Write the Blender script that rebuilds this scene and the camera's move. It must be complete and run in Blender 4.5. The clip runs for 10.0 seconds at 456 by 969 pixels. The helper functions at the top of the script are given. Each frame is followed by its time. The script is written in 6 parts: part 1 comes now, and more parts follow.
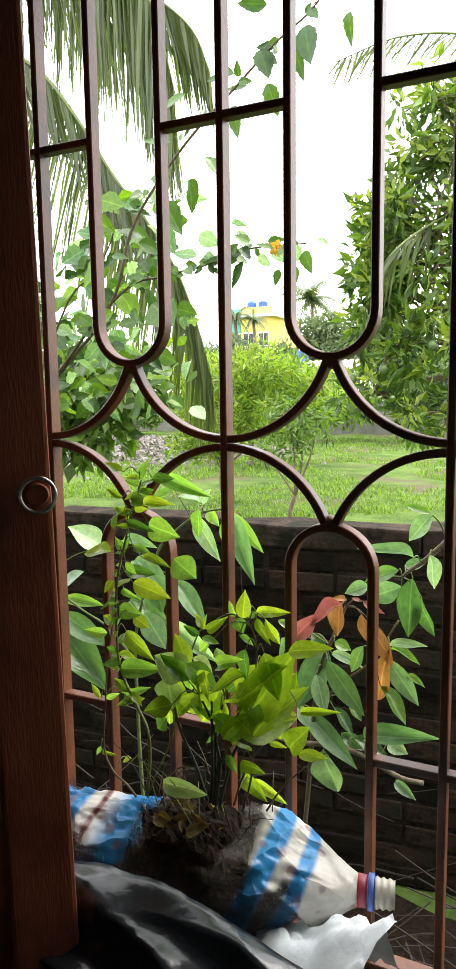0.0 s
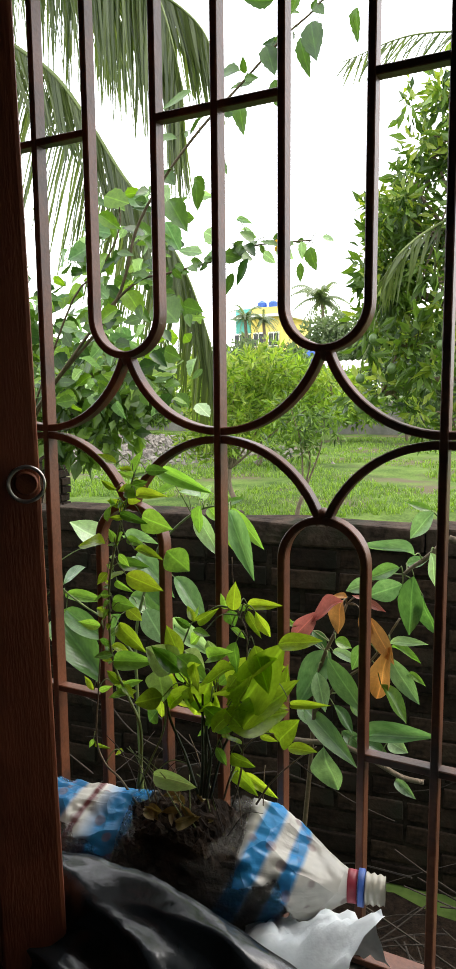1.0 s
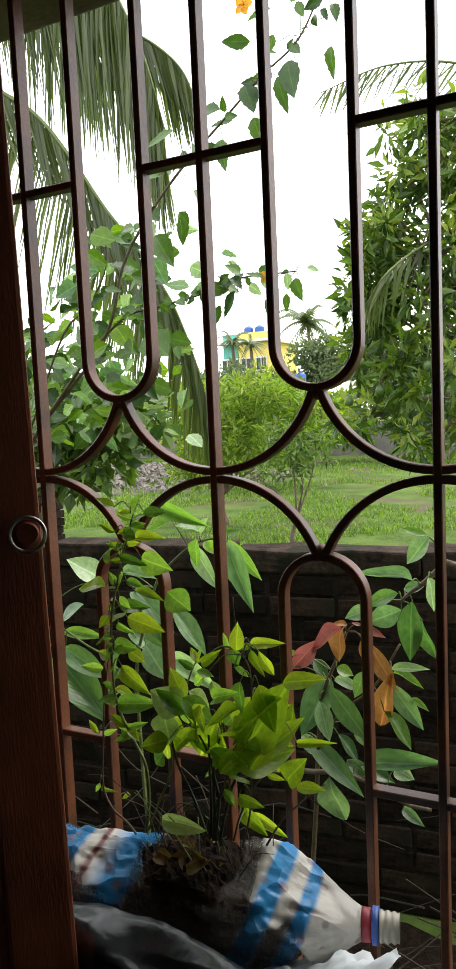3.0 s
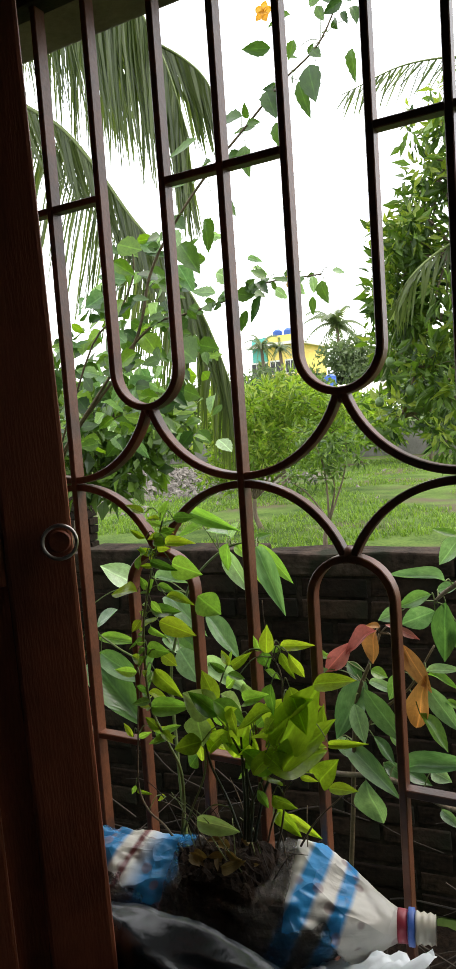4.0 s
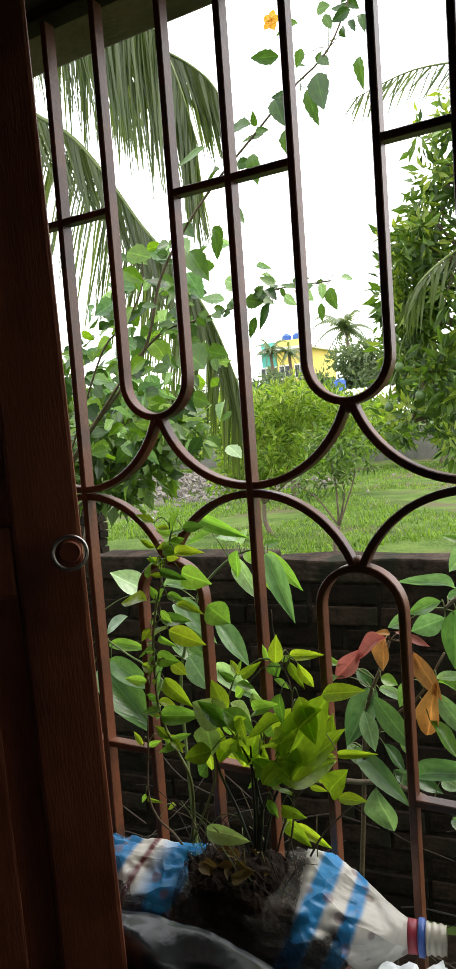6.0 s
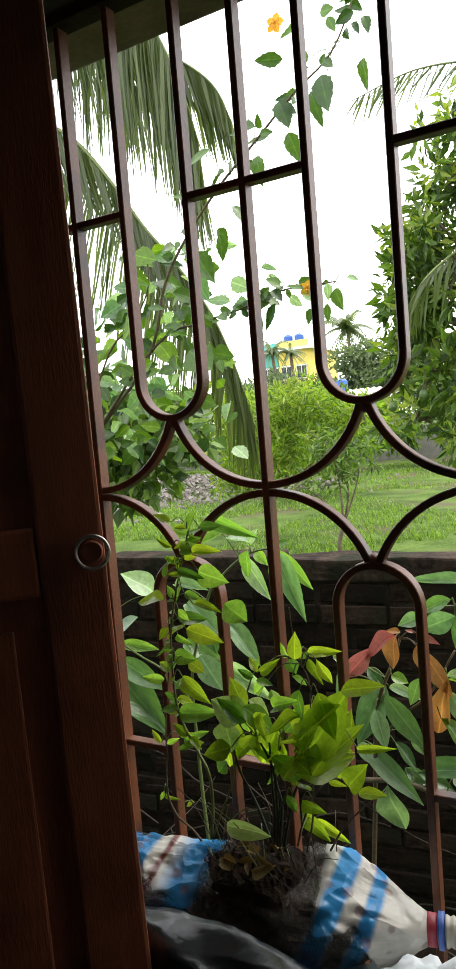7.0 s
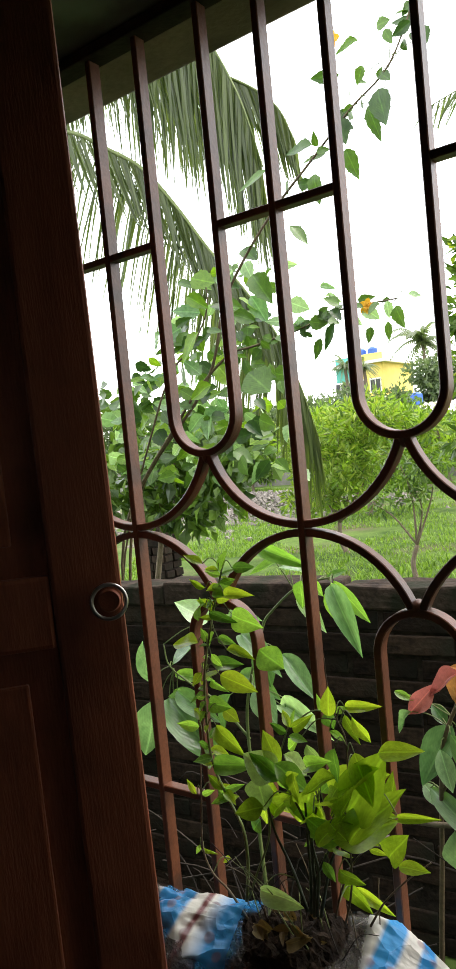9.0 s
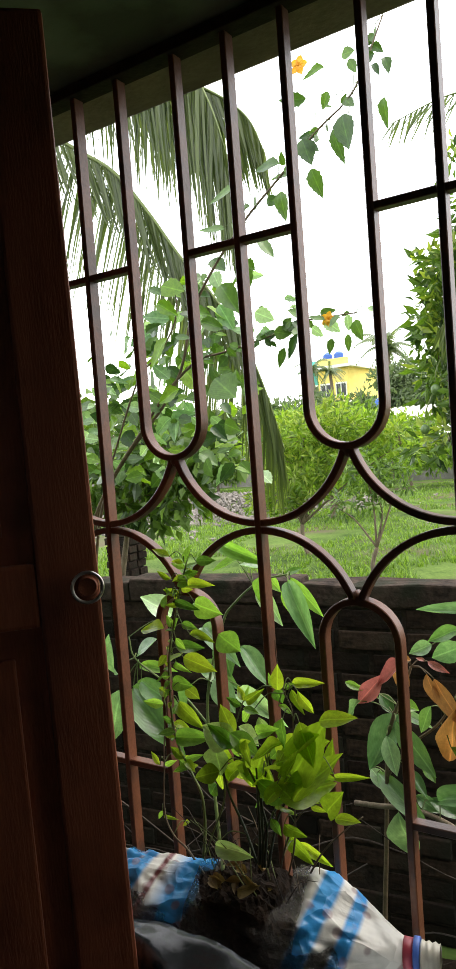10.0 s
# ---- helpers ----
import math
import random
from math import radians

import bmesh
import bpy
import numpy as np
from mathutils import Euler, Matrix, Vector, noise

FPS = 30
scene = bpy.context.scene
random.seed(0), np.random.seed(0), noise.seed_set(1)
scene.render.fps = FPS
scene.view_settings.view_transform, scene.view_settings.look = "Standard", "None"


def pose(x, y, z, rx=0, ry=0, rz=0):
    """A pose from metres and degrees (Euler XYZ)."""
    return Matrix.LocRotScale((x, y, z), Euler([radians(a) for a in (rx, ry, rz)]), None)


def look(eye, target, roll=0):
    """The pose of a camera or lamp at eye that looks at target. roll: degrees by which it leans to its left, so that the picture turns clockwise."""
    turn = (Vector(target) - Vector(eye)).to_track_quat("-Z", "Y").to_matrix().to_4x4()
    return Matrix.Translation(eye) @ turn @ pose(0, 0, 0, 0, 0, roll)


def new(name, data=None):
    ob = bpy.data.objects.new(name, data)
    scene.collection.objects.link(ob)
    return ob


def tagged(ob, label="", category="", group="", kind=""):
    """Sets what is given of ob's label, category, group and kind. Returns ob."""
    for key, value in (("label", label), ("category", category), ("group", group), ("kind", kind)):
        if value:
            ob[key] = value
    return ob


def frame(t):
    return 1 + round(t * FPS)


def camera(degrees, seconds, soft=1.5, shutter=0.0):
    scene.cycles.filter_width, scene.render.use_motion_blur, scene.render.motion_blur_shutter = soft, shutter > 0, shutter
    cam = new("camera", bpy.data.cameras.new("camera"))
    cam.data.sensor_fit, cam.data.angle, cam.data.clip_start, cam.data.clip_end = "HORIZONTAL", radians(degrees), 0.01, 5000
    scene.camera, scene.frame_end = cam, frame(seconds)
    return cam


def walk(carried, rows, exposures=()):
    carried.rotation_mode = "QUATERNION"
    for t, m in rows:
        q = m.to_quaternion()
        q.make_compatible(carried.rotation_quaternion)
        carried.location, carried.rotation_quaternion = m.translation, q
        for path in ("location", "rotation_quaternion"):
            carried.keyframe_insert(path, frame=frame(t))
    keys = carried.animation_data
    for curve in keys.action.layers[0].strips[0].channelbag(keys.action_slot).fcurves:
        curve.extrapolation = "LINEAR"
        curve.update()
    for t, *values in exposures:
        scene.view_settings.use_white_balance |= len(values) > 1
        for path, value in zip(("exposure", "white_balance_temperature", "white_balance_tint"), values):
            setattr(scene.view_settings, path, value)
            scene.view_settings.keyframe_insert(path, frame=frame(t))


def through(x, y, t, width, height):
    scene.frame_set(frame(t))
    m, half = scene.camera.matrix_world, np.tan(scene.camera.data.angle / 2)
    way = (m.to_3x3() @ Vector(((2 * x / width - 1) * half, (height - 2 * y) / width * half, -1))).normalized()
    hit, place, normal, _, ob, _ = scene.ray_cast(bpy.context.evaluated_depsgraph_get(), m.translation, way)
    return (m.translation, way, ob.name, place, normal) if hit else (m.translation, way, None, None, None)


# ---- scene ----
cam = camera(35.0, 10.0, 1.7)
PATH = [
    (0, (0.444, -0.887, 1.422), (-0.442, 0.887, 1.163), -0.8),
    (0.5, (0.48, -0.88, 1.411), (-0.426, 0.882, 1.123), 0.3),
    (1, (0.462, -0.875, 1.411), (-0.448, 0.89, 1.152), -0.5),
    (1.5, (0.466, -0.865, 1.416), (-0.451, 0.899, 1.183), -0.8),
    (2, (0.453, -0.888, 1.432), (-0.44, 0.891, 1.242), -1.9),
    (3.5, (0.467, -0.883, 1.432), (-0.443, 0.89, 1.240), -3.1),
    (4, (0.472, -0.892, 1.434), (-0.5, 0.849, 1.258), -4),
    (4.5, (0.473, -0.902, 1.437), (-0.474, 0.849, 1.248), -4.4),
    (5, (0.47, -0.897, 1.437), (-0.495, 0.846, 1.263), -4.0),
    (6.5, (0.477, -0.895, 1.443), (-0.525, 0.83, 1.284), -4.4),
    (7, (0.464, -0.914, 1.441), (-0.536, 0.811, 1.284), -4.7),
    (7.5, (0.475, -0.902, 1.441), (-0.55, 0.809, 1.279), -4.8),
    (8, (0.488, -0.894, 1.452), (-0.61, 0.774, 1.316), -4.8),
    (8.5, (0.492, -0.852, 1.466), (-0.639, 0.795, 1.363), -4.4),
    (9, (0.486, -0.839, 1.464), (-0.684, 0.782, 1.368), -5.5),
    (9.5, (0.498, -0.837, 1.463), (-0.67, 0.781, 1.329), -5.8),
    (10, (0.555, -0.935, 1.472), (-0.535, 0.739, 1.37), -4.3),
]
walk(cam, [(t, look(eye, target, roll)) for t, eye, target, roll in PATH], [(0.0, 0.34), (0.4, 0.1), (1.0, -0.12), (2.0, -0.26), (3.5, -0.42), (5.0, -0.28), (7.5, -0.16), (8.5, -0.02), (10.0, -0.14)])

# ---- daylight: a bright overcast sky ----
world = bpy.data.worlds.new("overcast_sky")
scene.world = world
world.use_nodes = True
wn, wl = world.node_tree.nodes, world.node_tree.links
wn.clear()
sky = wn.new("ShaderNodeTexSky")
sky.sky_type = "NISHITA"
sky.sun_disc = False
sky.sun_elevation, sky.sun_rotation = radians(55), radians(60)
sky.dust_density, sky.ozone_density = 6.0, 0.5
sky_light = wn.new("ShaderNodeBackground")
sky_light.inputs["Strength"].default_value = 0.12
cloud_light = wn.new("ShaderNodeBackground")
cloud_light.inputs["Color"].default_value = (1.0, 1.0, 1.0, 1)
cloud_light.inputs["Strength"].default_value = 3.1
sky_add = wn.new("ShaderNodeAddShader")
world_out = wn.new("ShaderNodeOutputWorld")
wl.new(sky.outputs[0], sky_light.inputs["Color"])
wl.new(sky_light.outputs[0], sky_add.inputs[0])
wl.new(cloud_light.outputs[0], sky_add.inputs[1])
wl.new(sky_add.outputs[0], world_out.inputs["Surface"])

sun_data = bpy.data.lights.new("sun", "SUN")
sun_data.energy, sun_data.angle, sun_data.color = 1.2, radians(25), (1.0, 0.97, 0.92)
sun = new("sun", sun_data)
sun.matrix_world = look((6, 9, 16), (0, 1, 0))


# ---- materials ----
def base_material(name, rough=0.6, metallic=0.0):
    m = bpy.data.materials.new(name)
    m.use_nodes = True
    b = m.node_tree.nodes["Principled BSDF"]
    b.inputs["Roughness"].default_value = rough
    b.inputs["Metallic"].default_value = metallic
    return m, m.node_tree.nodes, m.node_tree.links, b


def surface(name, dark, light, scale=8.0, rough=0.6, bump=0.2, fine=60.0, stain=None, stain_scale=2.0, vary=0.0, metallic=0.0, stretch=(1, 1, 1), spec=0.5):
    """A two-scale noisy surface, with stains and a random shade for each object."""
    m, n, l, b = base_material(name, rough, metallic)
    b.inputs["Specular IOR Level"].default_value = spec
    co = n.new("ShaderNodeTexCoord")
    mp = n.new("ShaderNodeMapping")
    mp.inputs["Scale"].default_value = stretch
    l.new(co.outputs["Object"], mp.inputs["Vector"])
    big = n.new("ShaderNodeTexNoise")
    big.inputs["Scale"].default_value, big.inputs["Detail"].default_value = scale, 6.0
    small = n.new("ShaderNodeTexNoise")
    small.inputs["Scale"].default_value, small.inputs["Detail"].default_value = fine, 4.0
    for t in (big, small):
        l.new(mp.outputs["Vector"], t.inputs["Vector"])
    mixf = n.new("ShaderNodeMath")
    mixf.operation = "MULTIPLY_ADD"
    mixf.inputs[1].default_value, mixf.inputs[2].default_value = 0.4, 0.0
    l.new(small.outputs["Fac"], mixf.inputs[0])
    add = n.new("ShaderNodeMath")
    add.operation = "MULTIPLY_ADD"
    add.inputs[1].default_value = 0.6
    l.new(big.outputs["Fac"], add.inputs[0])
    l.new(mixf.outputs[0], add.inputs[2])
    ramp = n.new("ShaderNodeValToRGB")
    ramp.color_ramp.elements[0].position, ramp.color_ramp.elements[1].position = 0.35, 0.65
    ramp.color_ramp.elements[0].color, ramp.color_ramp.elements[1].color = (*dark, 1), (*light, 1)
    l.new(add.outputs[0], ramp.inputs["Fac"])
    out = ramp.outputs["Color"]
    if stain:
        st = n.new("ShaderNodeTexNoise")
        st.inputs["Scale"].default_value, st.inputs["Detail"].default_value = stain_scale, 8.0
        l.new(co.outputs["Object"], st.inputs["Vector"])
        sr = n.new("ShaderNodeValToRGB")
        sr.color_ramp.elements[0].position, sr.color_ramp.elements[1].position = 0.5, 0.66
        l.new(st.outputs["Fac"], sr.inputs["Fac"])
        mx = n.new("ShaderNodeMixRGB")
        mx.inputs["Color2"].default_value = (*stain, 1)
        l.new(sr.outputs["Color"], mx.inputs["Fac"])
        l.new(out, mx.inputs["Color1"])
        out = mx.outputs["Color"]
    if vary:
        info = n.new("ShaderNodeObjectInfo")
        hs = n.new("ShaderNodeHueSaturation")
        mr = n.new("ShaderNodeMapRange")
        mr.inputs["To Min"].default_value, mr.inputs["To Max"].default_value = 1 - vary, 1 + vary
        l.new(info.outputs["Random"], mr.inputs["Value"])
        l.new(mr.outputs["Result"], hs.inputs["Value"])
        l.new(out, hs.inputs["Color"])
        out = hs.outputs["Color"]
    l.new(out, b.inputs["Base Color"])
    if bump:
        bp = n.new("ShaderNodeBump")
        bp.inputs["Strength"].default_value, bp.inputs["Distance"].default_value = bump, 0.01
        l.new(add.outputs[0], bp.inputs["Height"])
        l.new(bp.outputs["Normal"], b.inputs["Normal"])
    return m


def foliage(name, dark, light, glow, rough=0.4, through=0.45, island=False, veins=True, spec=0.75):
    """A leaf: veins along its own width, shade by leaf, and light that passes through it."""
    m, n, l, b = base_material(name, rough)
    co = n.new("ShaderNodeTexCoord")
    noise_t = n.new("ShaderNodeTexNoise")
    noise_t.inputs["Scale"].default_value, noise_t.inputs["Detail"].default_value = 3.0, 4.0
    l.new(co.outputs["Object"], noise_t.inputs["Vector"])
    if island:
        src = n.new("ShaderNodeNewGeometry").outputs["Random Per Island"]
    else:
        src = n.new("ShaderNodeObjectInfo").outputs["Random"]
    addm = n.new("ShaderNodeMath")
    addm.operation = "MULTIPLY_ADD"
    addm.inputs[1].default_value = 0.6
    l.new(src, addm.inputs[0])
    half = n.new("ShaderNodeMath")
    half.operation = "MULTIPLY"
    half.inputs[1].default_value = 0.4
    l.new(noise_t.outputs["Fac"], half.inputs[0])
    l.new(half.outputs[0], addm.inputs[2])
    ramp = n.new("ShaderNodeValToRGB")
    ramp.color_ramp.elements[0].position, ramp.color_ramp.elements[1].position = 0.15, 0.85
    ramp.color_ramp.elements[0].color, ramp.color_ramp.elements[1].color = (*dark, 1), (*light, 1)
    l.new(addm.outputs[0], ramp.inputs["Fac"])
    col = ramp.outputs["Color"]
    if veins:
        wave = n.new("ShaderNodeTexWave")
        wave.wave_type, wave.bands_direction = "BANDS", "DIAGONAL"
        wave.inputs["Scale"].default_value, wave.inputs["Distortion"].default_value = 7.0, 2.0
        absn = n.new("ShaderNodeVectorMath")
        absn.operation = "ABSOLUTE"
        l.new(co.outputs["Object"], absn.inputs[0])
        l.new(absn.outputs["Vector"], wave.inputs["Vector"])
        bp = n.new("ShaderNodeBump")
        bp.inputs["Strength"].default_value, bp.inputs["Distance"].default_value = 0.07, 0.02
        l.new(wave.outputs["Fac"], bp.inputs["Height"])
        l.new(bp.outputs["Normal"], b.inputs["Normal"])
        tint = n.new("ShaderNodeMapRange")
        tint.inputs["To Min"].default_value, tint.inputs["To Max"].default_value = 0.97, 1.03
        l.new(wave.outputs["Fac"], tint.inputs["Value"])
        spots = n.new("ShaderNodeTexNoise")
        spots.inputs["Scale"].default_value, spots.inputs["Detail"].default_value = 11.0, 6.0
        l.new(co.outputs["Object"], spots.inputs["Vector"])
        wear = n.new("ShaderNodeMapRange")
        wear.inputs["From Min"].default_value, wear.inputs["From Max"].default_value = 0.3, 0.7
        wear.inputs["To Min"].default_value, wear.inputs["To Max"].default_value = 0.88, 1.2
        l.new(spots.outputs["Fac"], wear.inputs["Value"])
        both = n.new("ShaderNodeMath")
        both.operation = "MULTIPLY"
        l.new(tint.outputs["Result"], both.inputs[0])
        l.new(wear.outputs["Result"], both.inputs[1])
        b.inputs["Specular IOR Level"].default_value = spec
        half_leaf = n.new("ShaderNodeSeparateXYZ")
        l.new(absn.outputs["Vector"], half_leaf.inputs[0])
        rib = n.new("ShaderNodeMapRange")
        rib.inputs["From Min"].default_value, rib.inputs["From Max"].default_value = 0.012, 0.04
        rib.inputs["To Min"].default_value, rib.inputs["To Max"].default_value = 1.5, 1.0
        l.new(half_leaf.outputs["Y"], rib.inputs["Value"])
        ribbed = n.new("ShaderNodeMath")
        ribbed.operation = "MULTIPLY"
        l.new(both.outputs[0], ribbed.inputs[0])
        l.new(rib.outputs["Result"], ribbed.inputs[1])
        shade = n.new("ShaderNodeHueSaturation")
        l.new(ribbed.outputs[0], shade.inputs["Value"])
        l.new(col, shade.inputs["Color"])
        col = shade.outputs["Color"]
    l.new(col, b.inputs["Base Color"])
    tr = n.new("ShaderNodeBsdfTranslucent")
    hue = n.new("ShaderNodeMixRGB")
    hue.blend_type = "MULTIPLY"
    hue.inputs["Fac"].default_value = 1.0
    hue.inputs["Color2"].default_value = (*glow, 1)
    l.new(col, hue.inputs["Color1"])
    l.new(hue.outputs["Color"], tr.inputs["Color"])
    mix = n.new("ShaderNodeMixShader")
    mix.inputs["Fac"].default_value = through
    l.new(b.outputs[0], mix.inputs[1])
    l.new(tr.outputs[0], mix.inputs[2])
    l.new(mix.outputs[0], n["Material Output"].inputs["Surface"])
    return m


GRILLE_PAINT = surface("brown_iron_paint", (0.08, 0.026, 0.011), (0.155, 0.055, 0.025), 14, 0.4, 0.15, 160, (0.04, 0.02, 0.014), 9, spec=0.45)
SHUTTER_PAINT = surface("dark_red_brown_wood_paint", (0.21, 0.064, 0.032), (0.31, 0.1, 0.05), 6, 0.5, 0.2, 70, (0.11, 0.036, 0.02), 4, stretch=(6, 6, 0.7), spec=0.2)
SOOTY_WOOD = surface("sooty_dark_wood", (0.012, 0.01, 0.008), (0.035, 0.024, 0.018), 12, 0.8, 0.5, 70, spec=0.2)
STEEL = surface("worn_steel", (0.45, 0.42, 0.38), (0.6, 0.57, 0.52), 40, 0.3, 0.05, 200, metallic=1.0)
GREEN_PAINT = surface("green_wall_paint", (0.12, 0.19, 0.14), (0.17, 0.25, 0.19), 3, 0.75, 0.2, 40, (0.07, 0.1, 0.075), 5)
PLASTER = surface("bare_grey_plaster", (0.17, 0.145, 0.11), (0.25, 0.215, 0.17), 6, 0.9, 0.5, 90, (0.11, 0.095, 0.075), 4)
SILL_STONE = surface("sill_cement", (0.06, 0.052, 0.044), (0.12, 0.105, 0.09), 9, 0.85, 0.4, 90)
FLOOR_CEMENT = surface("floor_cement", (0.07, 0.055, 0.045), (0.12, 0.095, 0.08), 3, 0.6, 0.2, 50)
CEILING_PAINT = surface("ceiling_paint", (0.3, 0.3, 0.28), (0.4, 0.4, 0.37), 3, 0.9, 0.1, 50, (0.2, 0.2, 0.18), 2)
# shade on the garden wall's house side is put into these near-black colours
BRICK = surface("shaded_old_brick", (0.006, 0.0045, 0.0035), (0.038, 0.024, 0.016), 14, 0.96, 1.0, 60, (0.016, 0.015, 0.01), 7, vary=0.6, spec=0.15)
MORTAR = surface("shade_dark_mortar", (0.007, 0.0055, 0.004), (0.045, 0.034, 0.026), 16, 0.95, 1.0, 70, spec=0.15)
WALL_CAP = surface("shaded_cement_wall_cap", (0.014, 0.01, 0.008), (0.075, 0.053, 0.04), 11, 0.96, 1.0, 60, (0.02, 0.021, 0.013), 8, spec=0.15)
CONCRETE = surface("weathered_concrete", (0.15, 0.145, 0.13), (0.27, 0.255, 0.23), 2, 0.9, 0.4, 20, (0.12, 0.12, 0.1), 0.8)
SOIL = surface("damp_soil", (0.005, 0.004, 0.003), (0.03, 0.019, 0.012), 45, 0.98, 1.0, 170, spec=0.12)
GRASS_GROUND = surface("rough_grass", (0.032, 0.062, 0.014), (0.12, 0.18, 0.042), 1.7, 0.95, 0.8, 25, (0.1, 0.085, 0.055), 0.7, spec=0.05)
RUBBLE = surface("grey_rubble", (0.1, 0.09, 0.078), (0.28, 0.255, 0.228), 3, 0.95, 0.6, 25, spec=0.1)
BARK = surface("grey_brown_bark", (0.1, 0.075, 0.05), (0.22, 0.17, 0.12), 12, 0.9, 0.8, 60, stretch=(3, 3, 0.6))
GREEN_STEM = surface("green_stem", (0.09, 0.13, 0.03), (0.16, 0.2, 0.06), 20, 0.6, 0.2, 90)
BROWN_STEM = surface("thin_brown_stem", (0.07, 0.05, 0.025), (0.14, 0.1, 0.05), 30, 0.7, 0.3, 120)
DARK_STALK = surface("dark_green_stalk", (0.012, 0.02, 0.008), (0.035, 0.05, 0.018), 30, 0.5, 0.2, 120)
DRY_TWIG = surface("dry_twig", (0.014, 0.01, 0.007), (0.042, 0.03, 0.021), 20, 0.9, 0.3, 90)
YELLOW_WALL = surface("yellow_house_paint", (0.82, 0.62, 0.14), (0.9, 0.7, 0.2), 0.6, 0.8, 0.05, 5)
TEAL_WALL = surface("teal_house_paint", (0.1, 0.42, 0.36), (0.14, 0.5, 0.43), 0.6, 0.8, 0.05, 5)
WHITE_WALL = surface("white_house_paint", (0.7, 0.69, 0.65), (0.8, 0.79, 0.75), 0.6, 0.8, 0.05, 5)
BLUE_TANK = surface("blue_tank_plastic", (0.03, 0.1, 0.4), (0.05, 0.14, 0.5), 2, 0.5, 0.05, 10)
TIN_ROOF = surface("grey_tin_roof", (0.45, 0.42, 0.38), (0.62, 0.58, 0.54), 1.5, 0.6, 0.1, 10)
DARK_OPENING = surface("dark_window_opening", (0.02, 0.022, 0.025), (0.04, 0.042, 0.045), 2, 0.3, 0.0, 10)
PETAL = foliage("yellow_orange_petal", (0.72, 0.36, 0.02), (0.85, 0.55, 0.06), (1.0, 0.85, 0.4), 0.5, 0.4, veins=False)
MANGO_SKIN = surface("green_fruit_skin", (0.07, 0.13, 0.04), (0.12, 0.19, 0.06), 5, 0.45, 0.1, 40)

LEAF_FRESH = foliage("fresh_green_leaf", (0.06, 0.14, 0.028), (0.26, 0.43, 0.09), (1.7, 1.85, 0.75), 0.25, 0.53)
LEAF_LIME = foliage("lime_green_leaf", (0.13, 0.23, 0.025), (0.38, 0.52, 0.07), (1.55, 1.5, 0.45), 0.26, 0.58)
LEAF_HIB = foliage("hibiscus_leaf", (0.018, 0.052, 0.014), (0.1, 0.19, 0.035), (1.3, 1.4, 0.45), 0.32, 0.32, spec=0.5)
LEAF_HIB_YOUNG = foliage("young_hibiscus_leaf", (0.07, 0.15, 0.015), (0.22, 0.36, 0.04), (1.6, 1.7, 0.4), 0.34, 0.42, spec=0.45)
LEAF_MANGO = foliage("glossy_long_leaf", (0.08, 0.17, 0.07), (0.36, 0.49, 0.28), (1.7, 1.9, 1.0), 0.22, 0.42)
LEAF_DARK = foliage("dark_glossy_leaf", (0.035, 0.09, 0.028), (0.16, 0.28, 0.1), (1.7, 1.9, 0.8), 0.24, 0.4)
LEAF_PALE = foliage("pale_green_leaf", (0.24, 0.34, 0.13), (0.46, 0.56, 0.3), (1.3, 1.45, 0.7), 0.3, 0.42)
LEAF_RED = foliage("young_red_leaf", (0.36, 0.09, 0.09), (0.46, 0.16, 0.13), (1.1, 1.0, 0.9), 0.3, 0.3)
LEAF_ORANGE = foliage("young_orange_leaf", (0.38, 0.17, 0.05), (0.5, 0.27, 0.08), (1.1, 1.0, 0.8), 0.3, 0.35)
CROWN_MANGO = foliage("mango_crown_leaf", (0.016, 0.042, 0.01), (0.15, 0.25, 0.035), (1.6, 1.8, 0.5), 0.5, 0.3, island=True, veins=False)
CROWN_LIGHT = foliage("light_crown_leaf", (0.045, 0.1, 0.012), (0.27, 0.4, 0.05), (1.5, 1.6, 0.45), 0.5, 0.45, island=True, veins=False)
# distance haze is put into the colour of the far crowns
CROWN_FAR = foliage("hazed_far_crown_leaf", (0.06, 0.1, 0.042), (0.16, 0.21, 0.1), (1.3, 1.4, 0.8), 0.6, 0.4, island=True, veins=False)
PALM_LEAF = foliage("palm_leaflet", (0.045, 0.07, 0.02), (0.15, 0.19, 0.065), (1.55, 1.7, 0.7), 0.3, 0.4, veins=False)
# far palm leaflets are lightened for haze too
PALM_FAR = foliage("hazed_far_palm_leaflet", (0.09, 0.13, 0.06), (0.17, 0.21, 0.11), (1.4, 1.5, 0.8), 0.4, 0.4, island=True, veins=False)
YOUNG_LEAF = foliage("young_yellow_green_leaf", (0.16, 0.24, 0.03), (0.32, 0.4, 0.07), (1.4, 1.4, 0.6), 0.4, 0.45, island=True, veins=False)
GRASS_BLADE = foliage("grass_blade", (0.06, 0.12, 0.018), (0.22, 0.34, 0.06), (1.4, 1.5, 0.5), 0.6, 0.45, island=True, veins=False)


